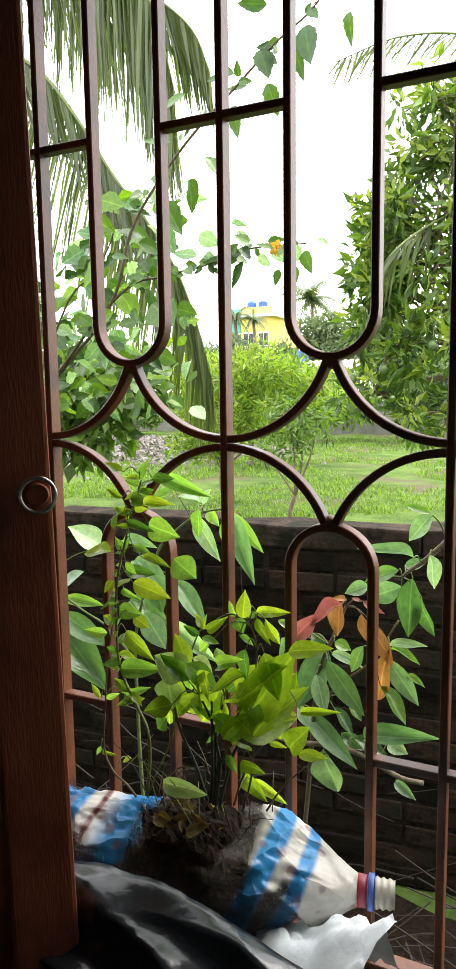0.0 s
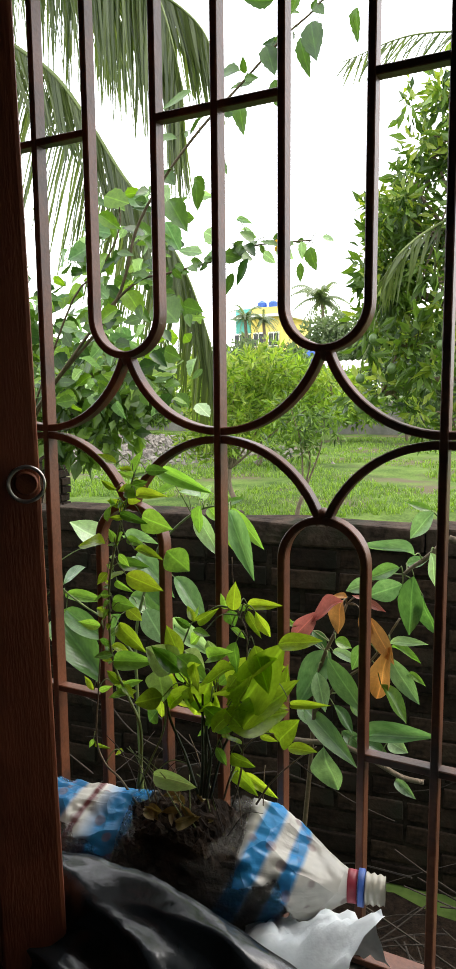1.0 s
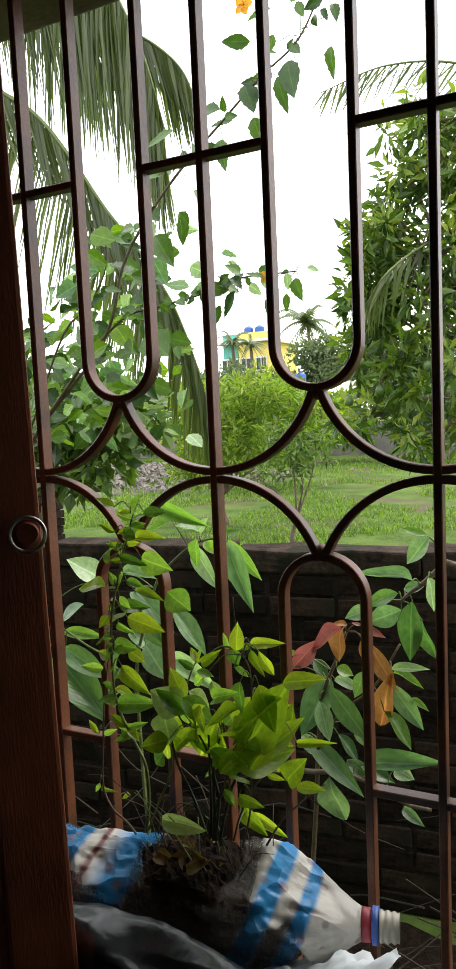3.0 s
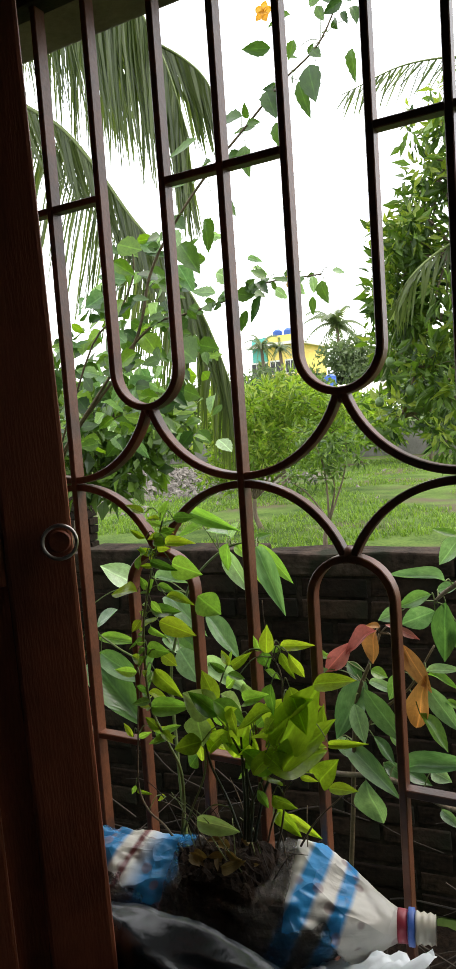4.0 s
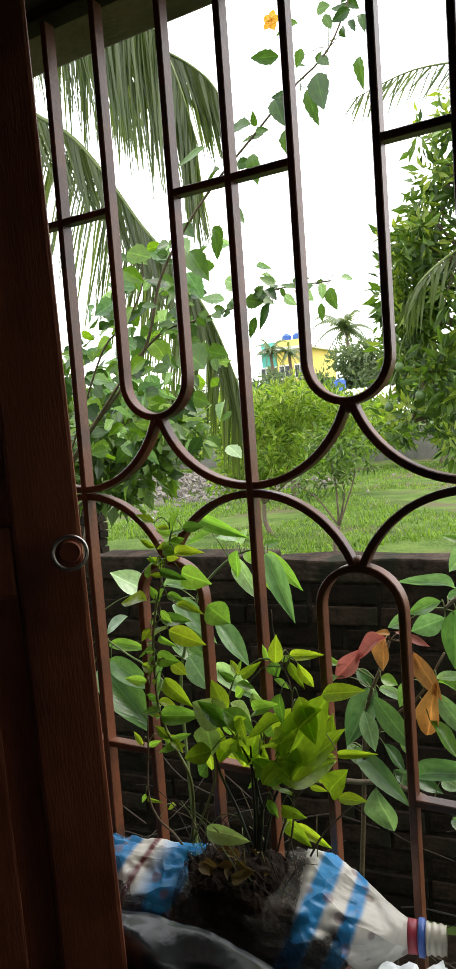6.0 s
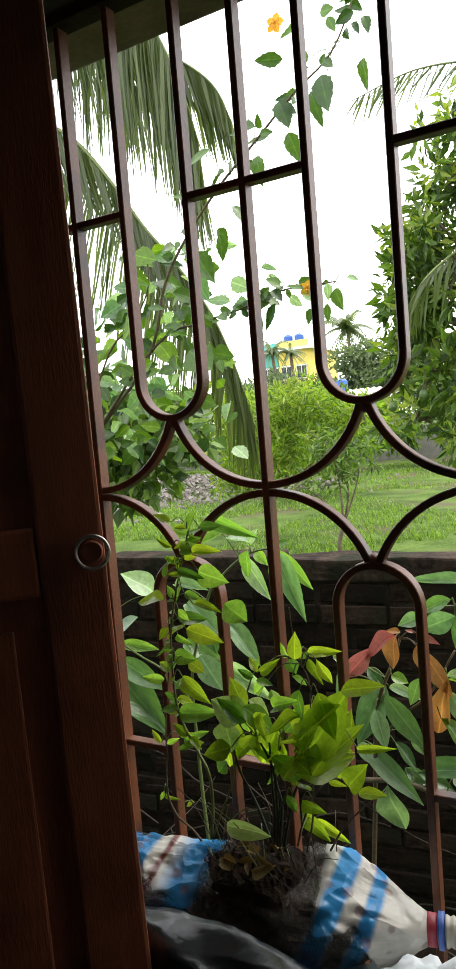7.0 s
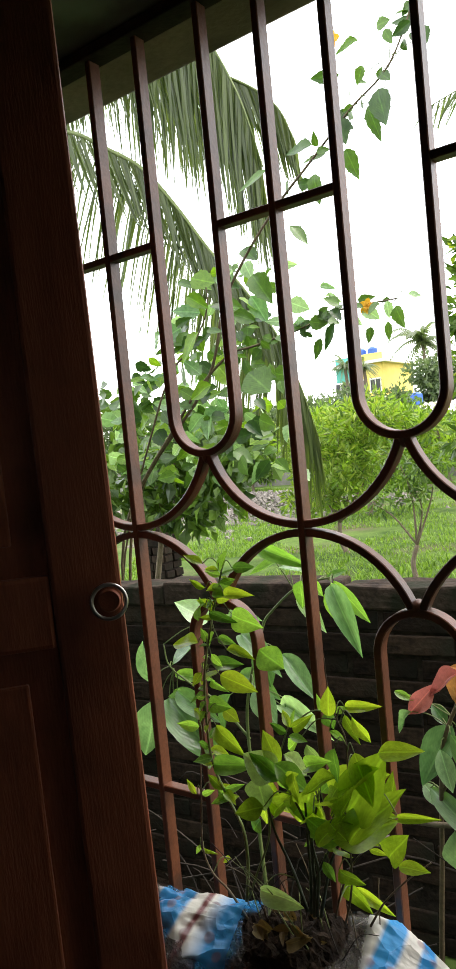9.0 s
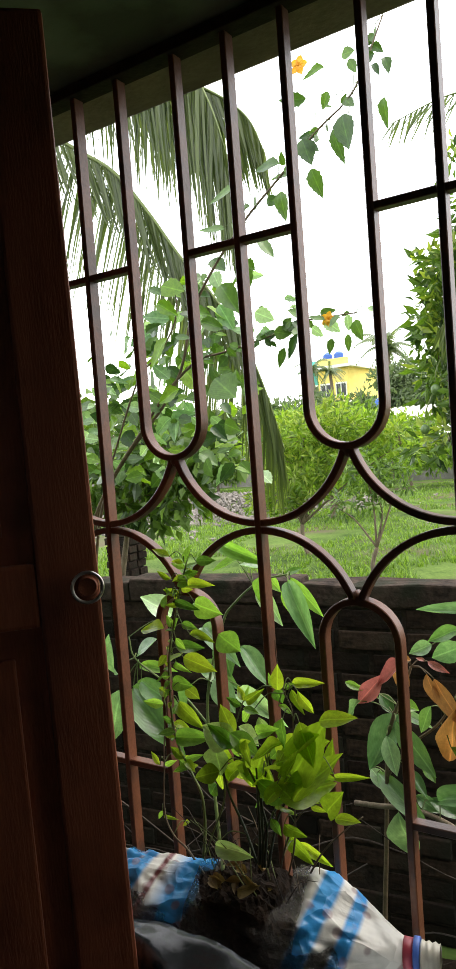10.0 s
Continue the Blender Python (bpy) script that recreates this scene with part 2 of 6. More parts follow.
def printed_plastic(name, dry, shaded):
    """Thin translucent white plastic with slanting blue bands and small dull red marks."""
    m, n, l, b = base_material(name, 0.28)
    co = n.new("ShaderNodeTexCoord")
    sep = n.new("ShaderNodeSeparateXYZ")
    l.new(co.outputs["Object"], sep.inputs[0])
    wob = n.new("ShaderNodeTexNoise")
    wob.inputs["Scale"].default_value = 9.0
    l.new(co.outputs["Object"], wob.inputs["Vector"])
    slant = n.new("ShaderNodeMath")
    slant.operation = "MULTIPLY_ADD"
    slant.inputs[1].default_value = -0.55
    l.new(sep.outputs["Z"], slant.inputs[0])
    l.new(sep.outputs["X"], slant.inputs[2])
    shake = n.new("ShaderNodeMath")
    shake.operation = "MULTIPLY_ADD"
    shake.inputs[1].default_value = 0.02
    l.new(wob.outputs["Fac"], shake.inputs[0])
    l.new(slant.outputs[0], shake.inputs[2])
    ramp = n.new("ShaderNodeValToRGB")
    r = ramp.color_ramp
    r.interpolation = "LINEAR"
    white, blue, red = (0.74, 0.72, 0.65, 1), (0.04, 0.3, 0.66, 1), (0.2, 0.06, 0.06, 1)
    rng = n.new("ShaderNodeMapRange")
    rng.inputs["From Min"].default_value, rng.inputs["From Max"].default_value = -0.28, 0.28
    l.new(shake.outputs[0], rng.inputs["Value"])
    l.new(rng.outputs["Result"], ramp.inputs["Fac"])
    stops = [(0.0, white), (0.1, white), (0.11, blue), (0.19, blue), (0.2, white), (0.222, white), (0.229, red), (0.238, red), (0.246, white), (0.3, blue), (0.37, blue), (0.38, white),
             (0.655, white), (0.668, blue), (0.712, blue), (0.724, white), (0.762, white), (0.772, blue), (0.802, blue), (0.812, white), (1.0, white)]
    r.elements[0].color, r.elements[1].color = stops[0][1], stops[-1][1]
    for at, c in stops[1:-1]:
        r.elements.new(at).color = c
    # small printed marks
    vor = n.new("ShaderNodeTexVoronoi")
    vor.inputs["Scale"].default_value = 34.0
    l.new(co.outputs["Object"], vor.inputs["Vector"])
    dots = n.new("ShaderNodeValToRGB")
    dots.color_ramp.elements[0].position, dots.color_ramp.elements[1].position = 0.2, 0.28
    dots.color_ramp.elements[0].color, dots.color_ramp.elements[1].color = (1, 1, 1, 1), (0, 0, 0, 1)
    l.new(vor.outputs["Distance"], dots.inputs["Fac"])
    mx = n.new("ShaderNodeMixRGB")
    mx.inputs["Color2"].default_value = (0.25, 0.13, 0.13, 1)
    fac = n.new("ShaderNodeMath")
    fac.operation = "MULTIPLY"
    fac.inputs[1].default_value = 0.55
    l.new(dots.outputs["Color"], fac.inputs[0])
    l.new(fac.outputs[0], mx.inputs["Fac"])
    l.new(ramp.outputs["Color"], mx.inputs["Color1"])
    l.new(mx.outputs["Color"], b.inputs["Base Color"])
    fold = n.new("ShaderNodeTexNoise")
    fold.inputs["Scale"].default_value, fold.inputs["Detail"].default_value = 14.0, 3.0
    l.new(co.outputs["Object"], fold.inputs["Vector"])
    bp = n.new("ShaderNodeBump")
    bp.inputs["Strength"].default_value, bp.inputs["Distance"].default_value = 0.9, 0.02
    facet = n.new("ShaderNodeTexVoronoi")
    facet.inputs["Scale"].default_value = 21.0
    l.new(co.outputs["Object"], facet.inputs["Vector"])
    relief = n.new("ShaderNodeMath")
    relief.operation = "MULTIPLY_ADD"
    relief.inputs[1].default_value = 1.1
    l.new(facet.outputs["Distance"], relief.inputs[0])
    l.new(fold.outputs["Fac"], relief.inputs[2])
    l.new(relief.outputs[0], bp.inputs["Height"])
    l.new(bp.outputs["Normal"], b.inputs["Normal"])
    tr = n.new("ShaderNodeBsdfTranslucent")
    l.new(mx.outputs["Color"], tr.inputs["Color"])
    mix = n.new("ShaderNodeMixShader")
    mix.inputs["Fac"].default_value = 0.22
    l.new(b.outputs[0], mix.inputs[1])
    l.new(tr.outputs[0], mix.inputs[2])
    # the unprinted film is partly clear
    clear = n.new("ShaderNodeBsdfTransparent")
    split = n.new("ShaderNodeSeparateColor")
    l.new(mx.outputs["Color"], split.inputs["Color"])
    much = n.new("ShaderNodeMapRange")
    much.inputs["From Min"].default_value, much.inputs["From Max"].default_value = 0.1, 0.8
    l.new(split.outputs["Red"], much.inputs["Value"])

    def calc(op, a, c):
        q = n.new("ShaderNodeMath")
        q.operation = op
        for k, v in enumerate((a, c)):
            if isinstance(v, float):
                q.inputs[k].default_value = v
            else:
                l.new(v, q.inputs[k])
        return q.outputs[0]

    # soil shows through the film below an uneven line and round the cut
    # the same mask puts the shade of the bottle's front into the film
    slope = calc("MULTIPLY", calc("MAXIMUM", calc("SUBTRACT", sep.outputs["X"], 0.152), 0.0), 2.4)
    slope = calc("SUBTRACT", slope, calc("MULTIPLY", calc("MAXIMUM", calc("SUBTRACT", -0.06, sep.outputs["X"]), 0.0), 0.27))
    high = calc("ADD", calc("ADD", sep.outputs["Z"], slope), calc("MULTIPLY", fold.outputs["Fac"], 0.03))
    line = n.new("ShaderNodeMapRange")
    line.inputs["From Min"].default_value, line.inputs["From Max"].default_value = 0.056, 0.046
    l.new(high, line.inputs["Value"])
    near = n.new("ShaderNodeMapRange")
    near.inputs["From Min"].default_value, near.inputs["From Max"].default_value = 0.098, 0.085
    l.new(calc("ADD", calc("ABSOLUTE", calc("SUBTRACT", sep.outputs["X"], 0.022), 0.0), calc("MULTIPLY", fold.outputs["Fac"], 0.012)), near.inputs["Value"])
    soil_shade = calc("MAXIMUM", line.outputs["Result"], near.outputs["Result"])
    for key, k in (("To Min", 0), ("To Max", 1)):
        l.new(calc("ADD", calc("MULTIPLY", soil_shade, shaded[k] - dry[k]), dry[k]), much.inputs[key])
    film = n.new("ShaderNodeMixShader")
    l.new(much.outputs["Result"], film.inputs["Fac"])
    l.new(mix.outputs[0], film.inputs[1])
    l.new(clear.outputs[0], film.inputs[2])
    l.new(film.outputs[0], n["Material Output"].inputs["Surface"])
    return m


PRINTED = printed_plastic("crumpled_printed_plastic", (0.0, 0.03), (0.7, 0.95))
RED_PLASTIC = surface("dull_red_plastic", (0.3, 0.03, 0.05), (0.38, 0.05, 0.07), 20, 0.4, 0.05, 90)
BLUE_PLASTIC = surface("blue_plastic", (0.05, 0.12, 0.42), (0.07, 0.16, 0.5), 20, 0.4, 0.05, 90)
CLEAR_NECK = surface("cloudy_clear_plastic", (0.5, 0.47, 0.38), (0.6, 0.57, 0.47), 20, 0.25, 0.05, 90)
BLACK_FILM = surface("black_plastic_film", (0.009, 0.012, 0.015), (0.024, 0.03, 0.036), 8, 0.25, 0.4, 45, spec=0.85)
WHITE_FILM = surface("pale_plastic_film", (0.7, 0.76, 0.8), (0.84, 0.88, 0.9), 8, 0.3, 0.6, 26)


# ---- mesh helpers ----
def part(name, bm, material, parent=None, label="", smooth=False):
    me = bpy.data.meshes.new(name)
    bm.to_mesh(me)
    bm.free()
    me.materials.append(material)
    if smooth:
        for p in me.polygons:
            p.use_smooth = True
    ob = new(name, me)
    ob.parent = parent
    if label:
        tagged(ob, label)
    return ob


def raw_part(name, verts, faces, material, parent=None, smooth=False):
    me = bpy.data.meshes.new(name)
    me.from_pydata(verts, [], faces)
    me.update()
    me.materials.append(material)
    if smooth:
        for p in me.polygons:
            p.use_smooth = True
    ob = new(name, me)
    ob.parent = parent
    return ob


def thing(name, place, label, category, group="", kind=""):
    ob = new(name)
    ob.empty_display_size = 0.05
    ob.location = place
    return tagged(ob, label, category, group, kind)


def box(bm, lo, hi, bevel=0.0):
    g = bmesh.ops.create_cube(bm, size=1.0)
    for v in g["verts"]:
        v.co = Vector([lo[i] + (v.co[i] + 0.5) * (hi[i] - lo[i]) for i in range(3)])
    if bevel:
        es = list({e for v in g["verts"] for e in v.link_edges})
        bmesh.ops.bevel(bm, geom=es, offset=bevel, segments=2, profile=0.6, affect="EDGES")


def slab(name, lo, hi, material, parent=None, bevel=0.0, label=""):
    """A block whose origin is its own middle."""
    mid = [(a + b) / 2 for a, b in zip(lo, hi)]
    bm = bmesh.new()
    box(bm, [a - c for a, c in zip(lo, mid)], [b - c for b, c in zip(hi, mid)], bevel)
    ob = part(name, bm, material, parent, label)
    ob.location = Vector(mid) - (parent.location if parent else Vector((0, 0, 0)))
    return ob


def tube(bm, pts, radii, sides=7):
    pts = [Vector(p) for p in pts]
    rings = []
    for i, p in enumerate(pts):
        d = (pts[min(i + 1, len(pts) - 1)] - pts[max(i - 1, 0)]).normalized()
        u = d.orthogonal().normalized() if i == 0 else (rings_u - d * rings_u.dot(d)).normalized()
        rings_u = u
        w = d.cross(u)
        r = radii[i] if isinstance(radii, (list, tuple)) else radii
        rings.append([bm.verts.new(p + (u * math.cos(a) + w * math.sin(a)) * r) for a in (2 * math.pi * k / sides for k in range(sides))])
    for a, b in zip(rings, rings[1:]):
        for k in range(sides):
            bm.faces.new((a[k], a[(k + 1) % sides], b[(k + 1) % sides], b[k]))
    bm.faces.new(rings[0][::-1])
    bm.faces.new(rings[-1])


def smooth_path(pts, steps=6):
    """Catmull-Rom through the points."""
    p = [Vector(q) for q in pts]
    p = [p[0] * 2 - p[1]] + p + [p[-1] * 2 - p[-2]]
    out = []
    for i in range(1, len(p) - 2):
        for k in range(steps):
            t = k / steps
            out.append(0.5 * (2 * p[i] + (p[i + 1] - p[i - 1]) * t + (2 * p[i - 1] - 5 * p[i] + 4 * p[i + 1] - p[i + 2]) * t * t + (3 * p[i] - p[i - 1] - 3 * p[i + 1] + p[i + 2]) * t ** 3))
    out.append(p[-2])
    return out


def taper(n, a, b):
    return [a + (b - a) * i / (n - 1) for i in range(n)]


def strip(bm, pts, thick, depth):
    """A flat iron bar bent along a path in the xz plane, standing on edge."""
    pts = [Vector((p[0], 0, p[1])) for p in pts]
    rings = []
    for i, p in enumerate(pts):
        d = (pts[min(i + 1, len(pts) - 1)] - pts[max(i - 1, 0)]).normalized()
        nrm = Vector((-d.z, 0, d.x)) * (thick / 2)
        h, c = depth / 2, thick * 0.12
        ring = []
        for sx, sy in ((1, -1), (1, 1), (-1, 1), (-1, -1)):
            first = nrm * sx + Vector((0, sy * (h - c), 0))
            second = nrm * sx * (1 - 2 * c / thick) + Vector((0, sy * h, 0))
            ring += [second, first] if (sx, sy) in ((1, -1), (-1, 1)) else [first, second]
        rings.append([bm.verts.new(p + q) for q in ring])
    for a, b in zip(rings, rings[1:]):
        for k in range(8):
            bm.faces.new((a[k], a[(k + 1) % 8], b[(k + 1) % 8], b[k]))
    bm.faces.new(rings[0][::-1])
    bm.faces.new(rings[-1])
    bmesh.ops.recalc_face_normals(bm, faces=bm.faces[:])


# ---- the window wall, the room and its plain shell ----
IN_Y, OUT_Y = -0.29, 0.03
LEFT, RIGHT, SILL_Z, HEAD_Z = -0.63, 0.63, 0.64, 2.092
slab("floor", (-2.2, -3.2, -0.1), (2.2, IN_Y, 0.0), FLOOR_CEMENT)
slab("ceiling", (-2.2, -3.2, 2.8), (2.2, OUT_Y, 2.92), CEILING_PAINT)
slab("wall_left", (-2.35, -3.2, -0.4), (-2.2, OUT_Y, 2.92), GREEN_PAINT)
slab("wall_right", (2.2, -3.2, -0.4), (2.35, OUT_Y, 2.92), GREEN_PAINT)
# the back wall has a small window opening
slab("wall_back_west", (-2.35, -3.35, -0.4), (0.62, -3.2, 2.92), GREEN_PAINT)
slab("wall_back_east", (1.05, -3.35, -0.4), (2.35, -3.2, 2.92), GREEN_PAINT)
slab("wall_back_head", (0.62, -3.35, 1.88), (1.05, -3.2, 2.92), GREEN_PAINT)
slab("wall_back_below", (0.62, -3.35, -0.4), (1.05, -3.2, 1.45), GREEN_PAINT)
slab("wall_window_west", (-2.2, IN_Y, -0.5), (LEFT, OUT_Y, 2.8), GREEN_PAINT)
slab("wall_window_east", (RIGHT, IN_Y, -0.5), (2.2, OUT_Y, 2.8), GREEN_PAINT)
slab("wall_window_below", (LEFT, IN_Y, -0.5), (RIGHT, OUT_Y - 0.004, SILL_Z - 0.03), GREEN_PAINT)
slab("window_sill", (LEFT, IN_Y - 0.04, SILL_Z - 0.03), (RIGHT, OUT_Y - 0.002, SILL_Z), SILL_STONE, bevel=0.006)
slab("lintel_inner", (LEFT, IN_Y, HEAD_Z), (RIGHT, -0.014, 2.8), GREEN_PAINT)
slab("lintel_outer", (LEFT, -0.014, HEAD_Z - 0.002), (RIGHT, OUT_Y, 2.8), PLASTER)
slab("sunshade", (-1.1, OUT_Y + 0.001, HEAD_Z - 0.004), (1.1, 0.137, HEAD_Z + 0.09), PLASTER, bevel=0.008)
slab("trim_window_head", (LEFT, -0.02, HEAD_Z - 0.02), (RIGHT, 0.016, HEAD_Z - 0.004), SOOTY_WOOD, bevel=0.002)
# the rest of the house
slab("wall_house_west", (-4.5, -0.2, -0.4), (-2.352, OUT_Y - 0.003, 2.92), PLASTER)
slab("wall_house_east", (2.352, -0.2, -0.4), (4.5, OUT_Y - 0.003, 2.92), PLASTER)
slab("roof", (-4.5, -3.4, 2.921), (4.5, OUT_Y + 0.1, 3.02), PLASTER)
for ob in list(scene.objects):
    if ob.type == "MESH":
        tagged(ob, kind="structure")


# ---- iron window grille ----
def make_grille():
    g = thing("window_grille", (0, 0, SILL_Z), "brown painted iron window grille of bent flat bars", "grille")
    P, TH, DE, R = 0.30, 0.0104, 0.0225, 0.0565
    MID, UB, LB, HB, LOB = 1.35, 1.466, 1.240, 1.774, 0.936
    TOP, BOT = HEAD_Z - 0.018, SILL_Z + 0.012

    def bar(name, pts, th=TH, de=DE):
        bm = bmesh.new()
        strip(bm, [(x, z - SILL_Z) for x, z in pts], th, de)
        ob = part(name, bm, GRILLE_PAINT, g, smooth=True)
        ob.data.set_sharp_from_angle(angle=0.5)
        return ob

    for k in range(-2, 3):
        bar("upright_bar", [(k * P, BOT), (k * P, TOP)], TH)
    for k in range(-2, 2):
        c = (k + 0.5) * P
        arc = [(c + R * math.cos(a), UB + R - 0.004 + R * math.sin(a)) for a in (math.pi * (1 + i / 20) for i in range(21))]
        bar("upper_loop", [(c - R, TOP), (c - R, UB + R + 0.012)] + arc + [(c + R, UB + R + 0.012), (c + R, TOP)], TH, DE - 0.0015)
        arc = [(c + R * math.cos(a), LB - R + 0.004 + R * math.sin(a)) for a in (math.pi * (1 - i / 20) for i in range(21))]
        bar("lower_loop", [(c - R, BOT), (c - R, LB - R - 0.012)] + arc + [(c + R, LB - R - 0.012), (c + R, BOT)], TH, DE - 0.0015)
    RA = 0.154
    for k in range(-2, 3):
        for s in (1, -1):
            a0, a1 = math.radians(-162 if k > -2 else -90), math.radians(-18 if k < 2 else -90)
            arc = [(k * P + RA * math.cos(a), MID + s * (TH / 2 + 0.0004 + RA + RA * math.sin(a))) for a in (a0 + (a1 - a0) * i / 28 for i in range(29))]
            bar("upper_arc" if s > 0 else "lower_arc", arc, TH, DE - (0.0035 if s > 0 else 0.005))
    for z in (HB, LOB):
        for k in range(-2, 3):
            lo, hi = max(-2 * P, k * P - P / 2 + R), min(2 * P, k * P + P / 2 - R)
            bar("cross_bar", [(lo, z), (hi, z)], TH, DE - 0.004)
    bar("bottom_rail", [(-0.615, SILL_Z + 0.008), (0.615, SILL_Z + 0.008)], 0.009, 0.03)
    # weld beads where the bars meet
    for k in range(-2, 2):
        for z in (UB - 0.009, LB + 0.009):
            bm = bmesh.new()
            bmesh.ops.create_uvsphere(bm, u_segments=12, v_segments=8, radius=0.0085)
            for v in bm.verts:
                v.co.z, v.co.y = v.co.z * 1.3, v.co.y * 1.35
            w = part("weld", bm, GRILLE_PAINT, g, smooth=True)
            w.location = ((k + 0.5) * P, 0, z - SILL_Z)
    return g


make_grille()


# ---- wooden shutter ----
def make_shutter():
    x0, x1, y0, y1, z0, z1 = -0.612, -0.081, -0.281, -0.262, 0.66, 2.01
    sh = thing("window_shutter", ((x0 + x1) / 2, -0.27, z0), "dark red-brown painted wooden folding shutter, partly open", "shutter")
    off = sh.location

    def plank(name, lo, hi, bevel=0.005):
        bm = bmesh.new()
        mid = [(a + b) / 2 for a, b in zip(lo, hi)]
        box(bm, [a - c for a, c in zip(lo, mid)], [b - c for b, c in zip(hi, mid)], bevel)
        ob = part(name, bm, SHUTTER_PAINT, sh)
        ob.location = Vector(mid) - off
        return ob

    ST = 0.075
    plank("stile", (x1 - ST, y0, z0), (x1, y1, z1))
    plank("stile", (x0, y0, z0), (x0 + ST, y1, z1))
    for lo, hi in ((z0, z0 + 0.09), (1.27, 1.35), (z1 - 0.08, z1)):
        plank("rail", (x0 + ST, y0 + 0.001, lo), (x1 - ST, y1 - 0.001, hi))
    for lo, hi in ((z0 + 0.09, 1.27), (1.35, z1 - 0.08)):
        p = plank("panel", (x0 + ST - 0.005, y0 + 0.009, lo - 0.005), (x1 - ST + 0.005, y1 - 0.004, hi + 0.005))
        plank("raised_field", (x0 + ST + 0.035, y0 + 0.003, lo + 0.035), (x1 - ST - 0.035, y0 + 0.010, hi - 0.035), 0.003)
    # ring pull on a round plate
    at = Vector((-0.096, y0, 1.314)) - off
    bm = bmesh.new()
    bmesh.ops.create_cone(bm, cap_ends=True, segments=20, radius1=0.013, radius2=0.011, depth=0.004)
    plate = part("ring_plate", bm, SHUTTER_PAINT, sh, smooth=False)
    plate.rotation_euler, plate.location = (radians(90), 0, 0), at + Vector((0, -0.002, 0))
    bm = bmesh.new()
    n, m, R, r = 28, 8, 0.0185, 0.0022
    rings = [[bm.verts.new(((R + r * math.cos(b)) * math.cos(a), (R + r * math.cos(b)) * math.sin(a), r * math.sin(b))) for b in (2 * math.pi * j / m for j in range(m))] for a in (2 * math.pi * i / n for i in range(n))]
    for i in range(n):
        for j in range(m):
            bm.faces.new((rings[i][j], rings[(i + 1) % n][j], rings[(i + 1) % n][(j + 1) % m], rings[i][(j + 1) % m]))
    ring = part("pull_ring", bm, STEEL, sh, "worn steel ring", smooth=True)
    ring.rotation_euler, ring.location = (radians(86), 0, 0), at + Vector((0, -0.007, 0))
    # an unseen narrow leaf, added to keep light out of the gap to the wall
    bm = bmesh.new()
    box(bm, (0.004, -0.0095, -(z1 - z0) / 2), (0.38, 0.0095, (z1 - z0) / 2), 0.004)
    narrow = part("narrow_leaf", bm, SHUTTER_PAINT, sh)
    narrow.rotation_euler, narrow.location = (0, 0, radians(71.8)), Vector((x0, (y0 + y1) / 2, (z0 + z1) / 2)) - off
    # folded into the room about its free edge, and sagging a little
    pivot = pose(x1, y1, 0.9)
    sh.matrix_world = pivot @ pose(0, 0, 0, 0, 0, 45) @ pose(0, 0, 0, 0, -0.9, 0) @ pivot.inverted() @ Matrix.Translation(off.copy())
    return sh


make_shutter()


# ---- leaves ----
def leaf_mesh(name, widest=0.4, tip=1.6, fold=0.25, droop=0.25, wave=0.0, lobes=0.0, cuts=8, mat=LEAF_FRESH):
    """A leaf of length 1 along x and full width 1 along y, folded along its midrib and bent at the tip."""
    verts, faces = [], []
    for i in range(cuts + 1):
        s = i / cuts
        if s < widest:
            w = math.sin(math.pi / 2 * s / widest) ** 0.75
        else:
            w = max(0.0, math.cos(math.pi / 2 * (s - widest) / (1 - widest))) ** tip
        w = 0.5 * max(w, 0.015)
        w *= 1 + lobes * math.sin(i * 2.6)
        z = -droop * s * s + wave * math.sin(s * 7)
        verts += [(s, -w, z + fold * w + wave * math.sin(s * 9) * 0.6), (s, -w * 0.5, z + fold * w * 0.35), (s, 0, z), (s, w * 0.5, z + fold * w * 0.35), (s, w, z + fold * w + wave * math.cos(s * 8) * 0.6)]
    for i in range(cuts):
        for j in range(4):
            a = i * 5 + j
            faces.append((a, a + 1, a + 6, a + 5))
    me = bpy.data.meshes.new(name)
    me.from_pydata(verts, [], faces)
    me.materials.append(mat)
    for p in me.polygons:
        p.use_smooth = True
    return me


rnd = random.Random(7)


def put_leaf(parent, me, base, tip, width, roll=None, lean=0.5, rise=0.0):
    """A leaf object from base to tip, its face turned about its length."""
    base, tip = Vector(base), Vector(tip)
    d = tip - base
    length = max(d.length, 1e-3)
    x = d / length
    face = Vector((rnd.uniform(-lean, lean), -1.0, rise + rnd.uniform(0.0, 2 * lean)))
    z = (face - x * face.dot(x)).normalized()
    y = z.cross(x)
    m = Matrix((x, y, z)).transposed().to_4x4()
    ob = new("leaf", me)
    ob.parent = parent
    ob.matrix_basis = Matrix.Translation(base - parent.location) @ m @ pose(0, 0, 0, rnd.uniform(-25, 25) if roll is None else roll) @ Matrix.Diagonal((length, length * width * rnd.uniform(0.88, 1.12), length * rnd.uniform(0.2, 1.15), 1))
    return ob


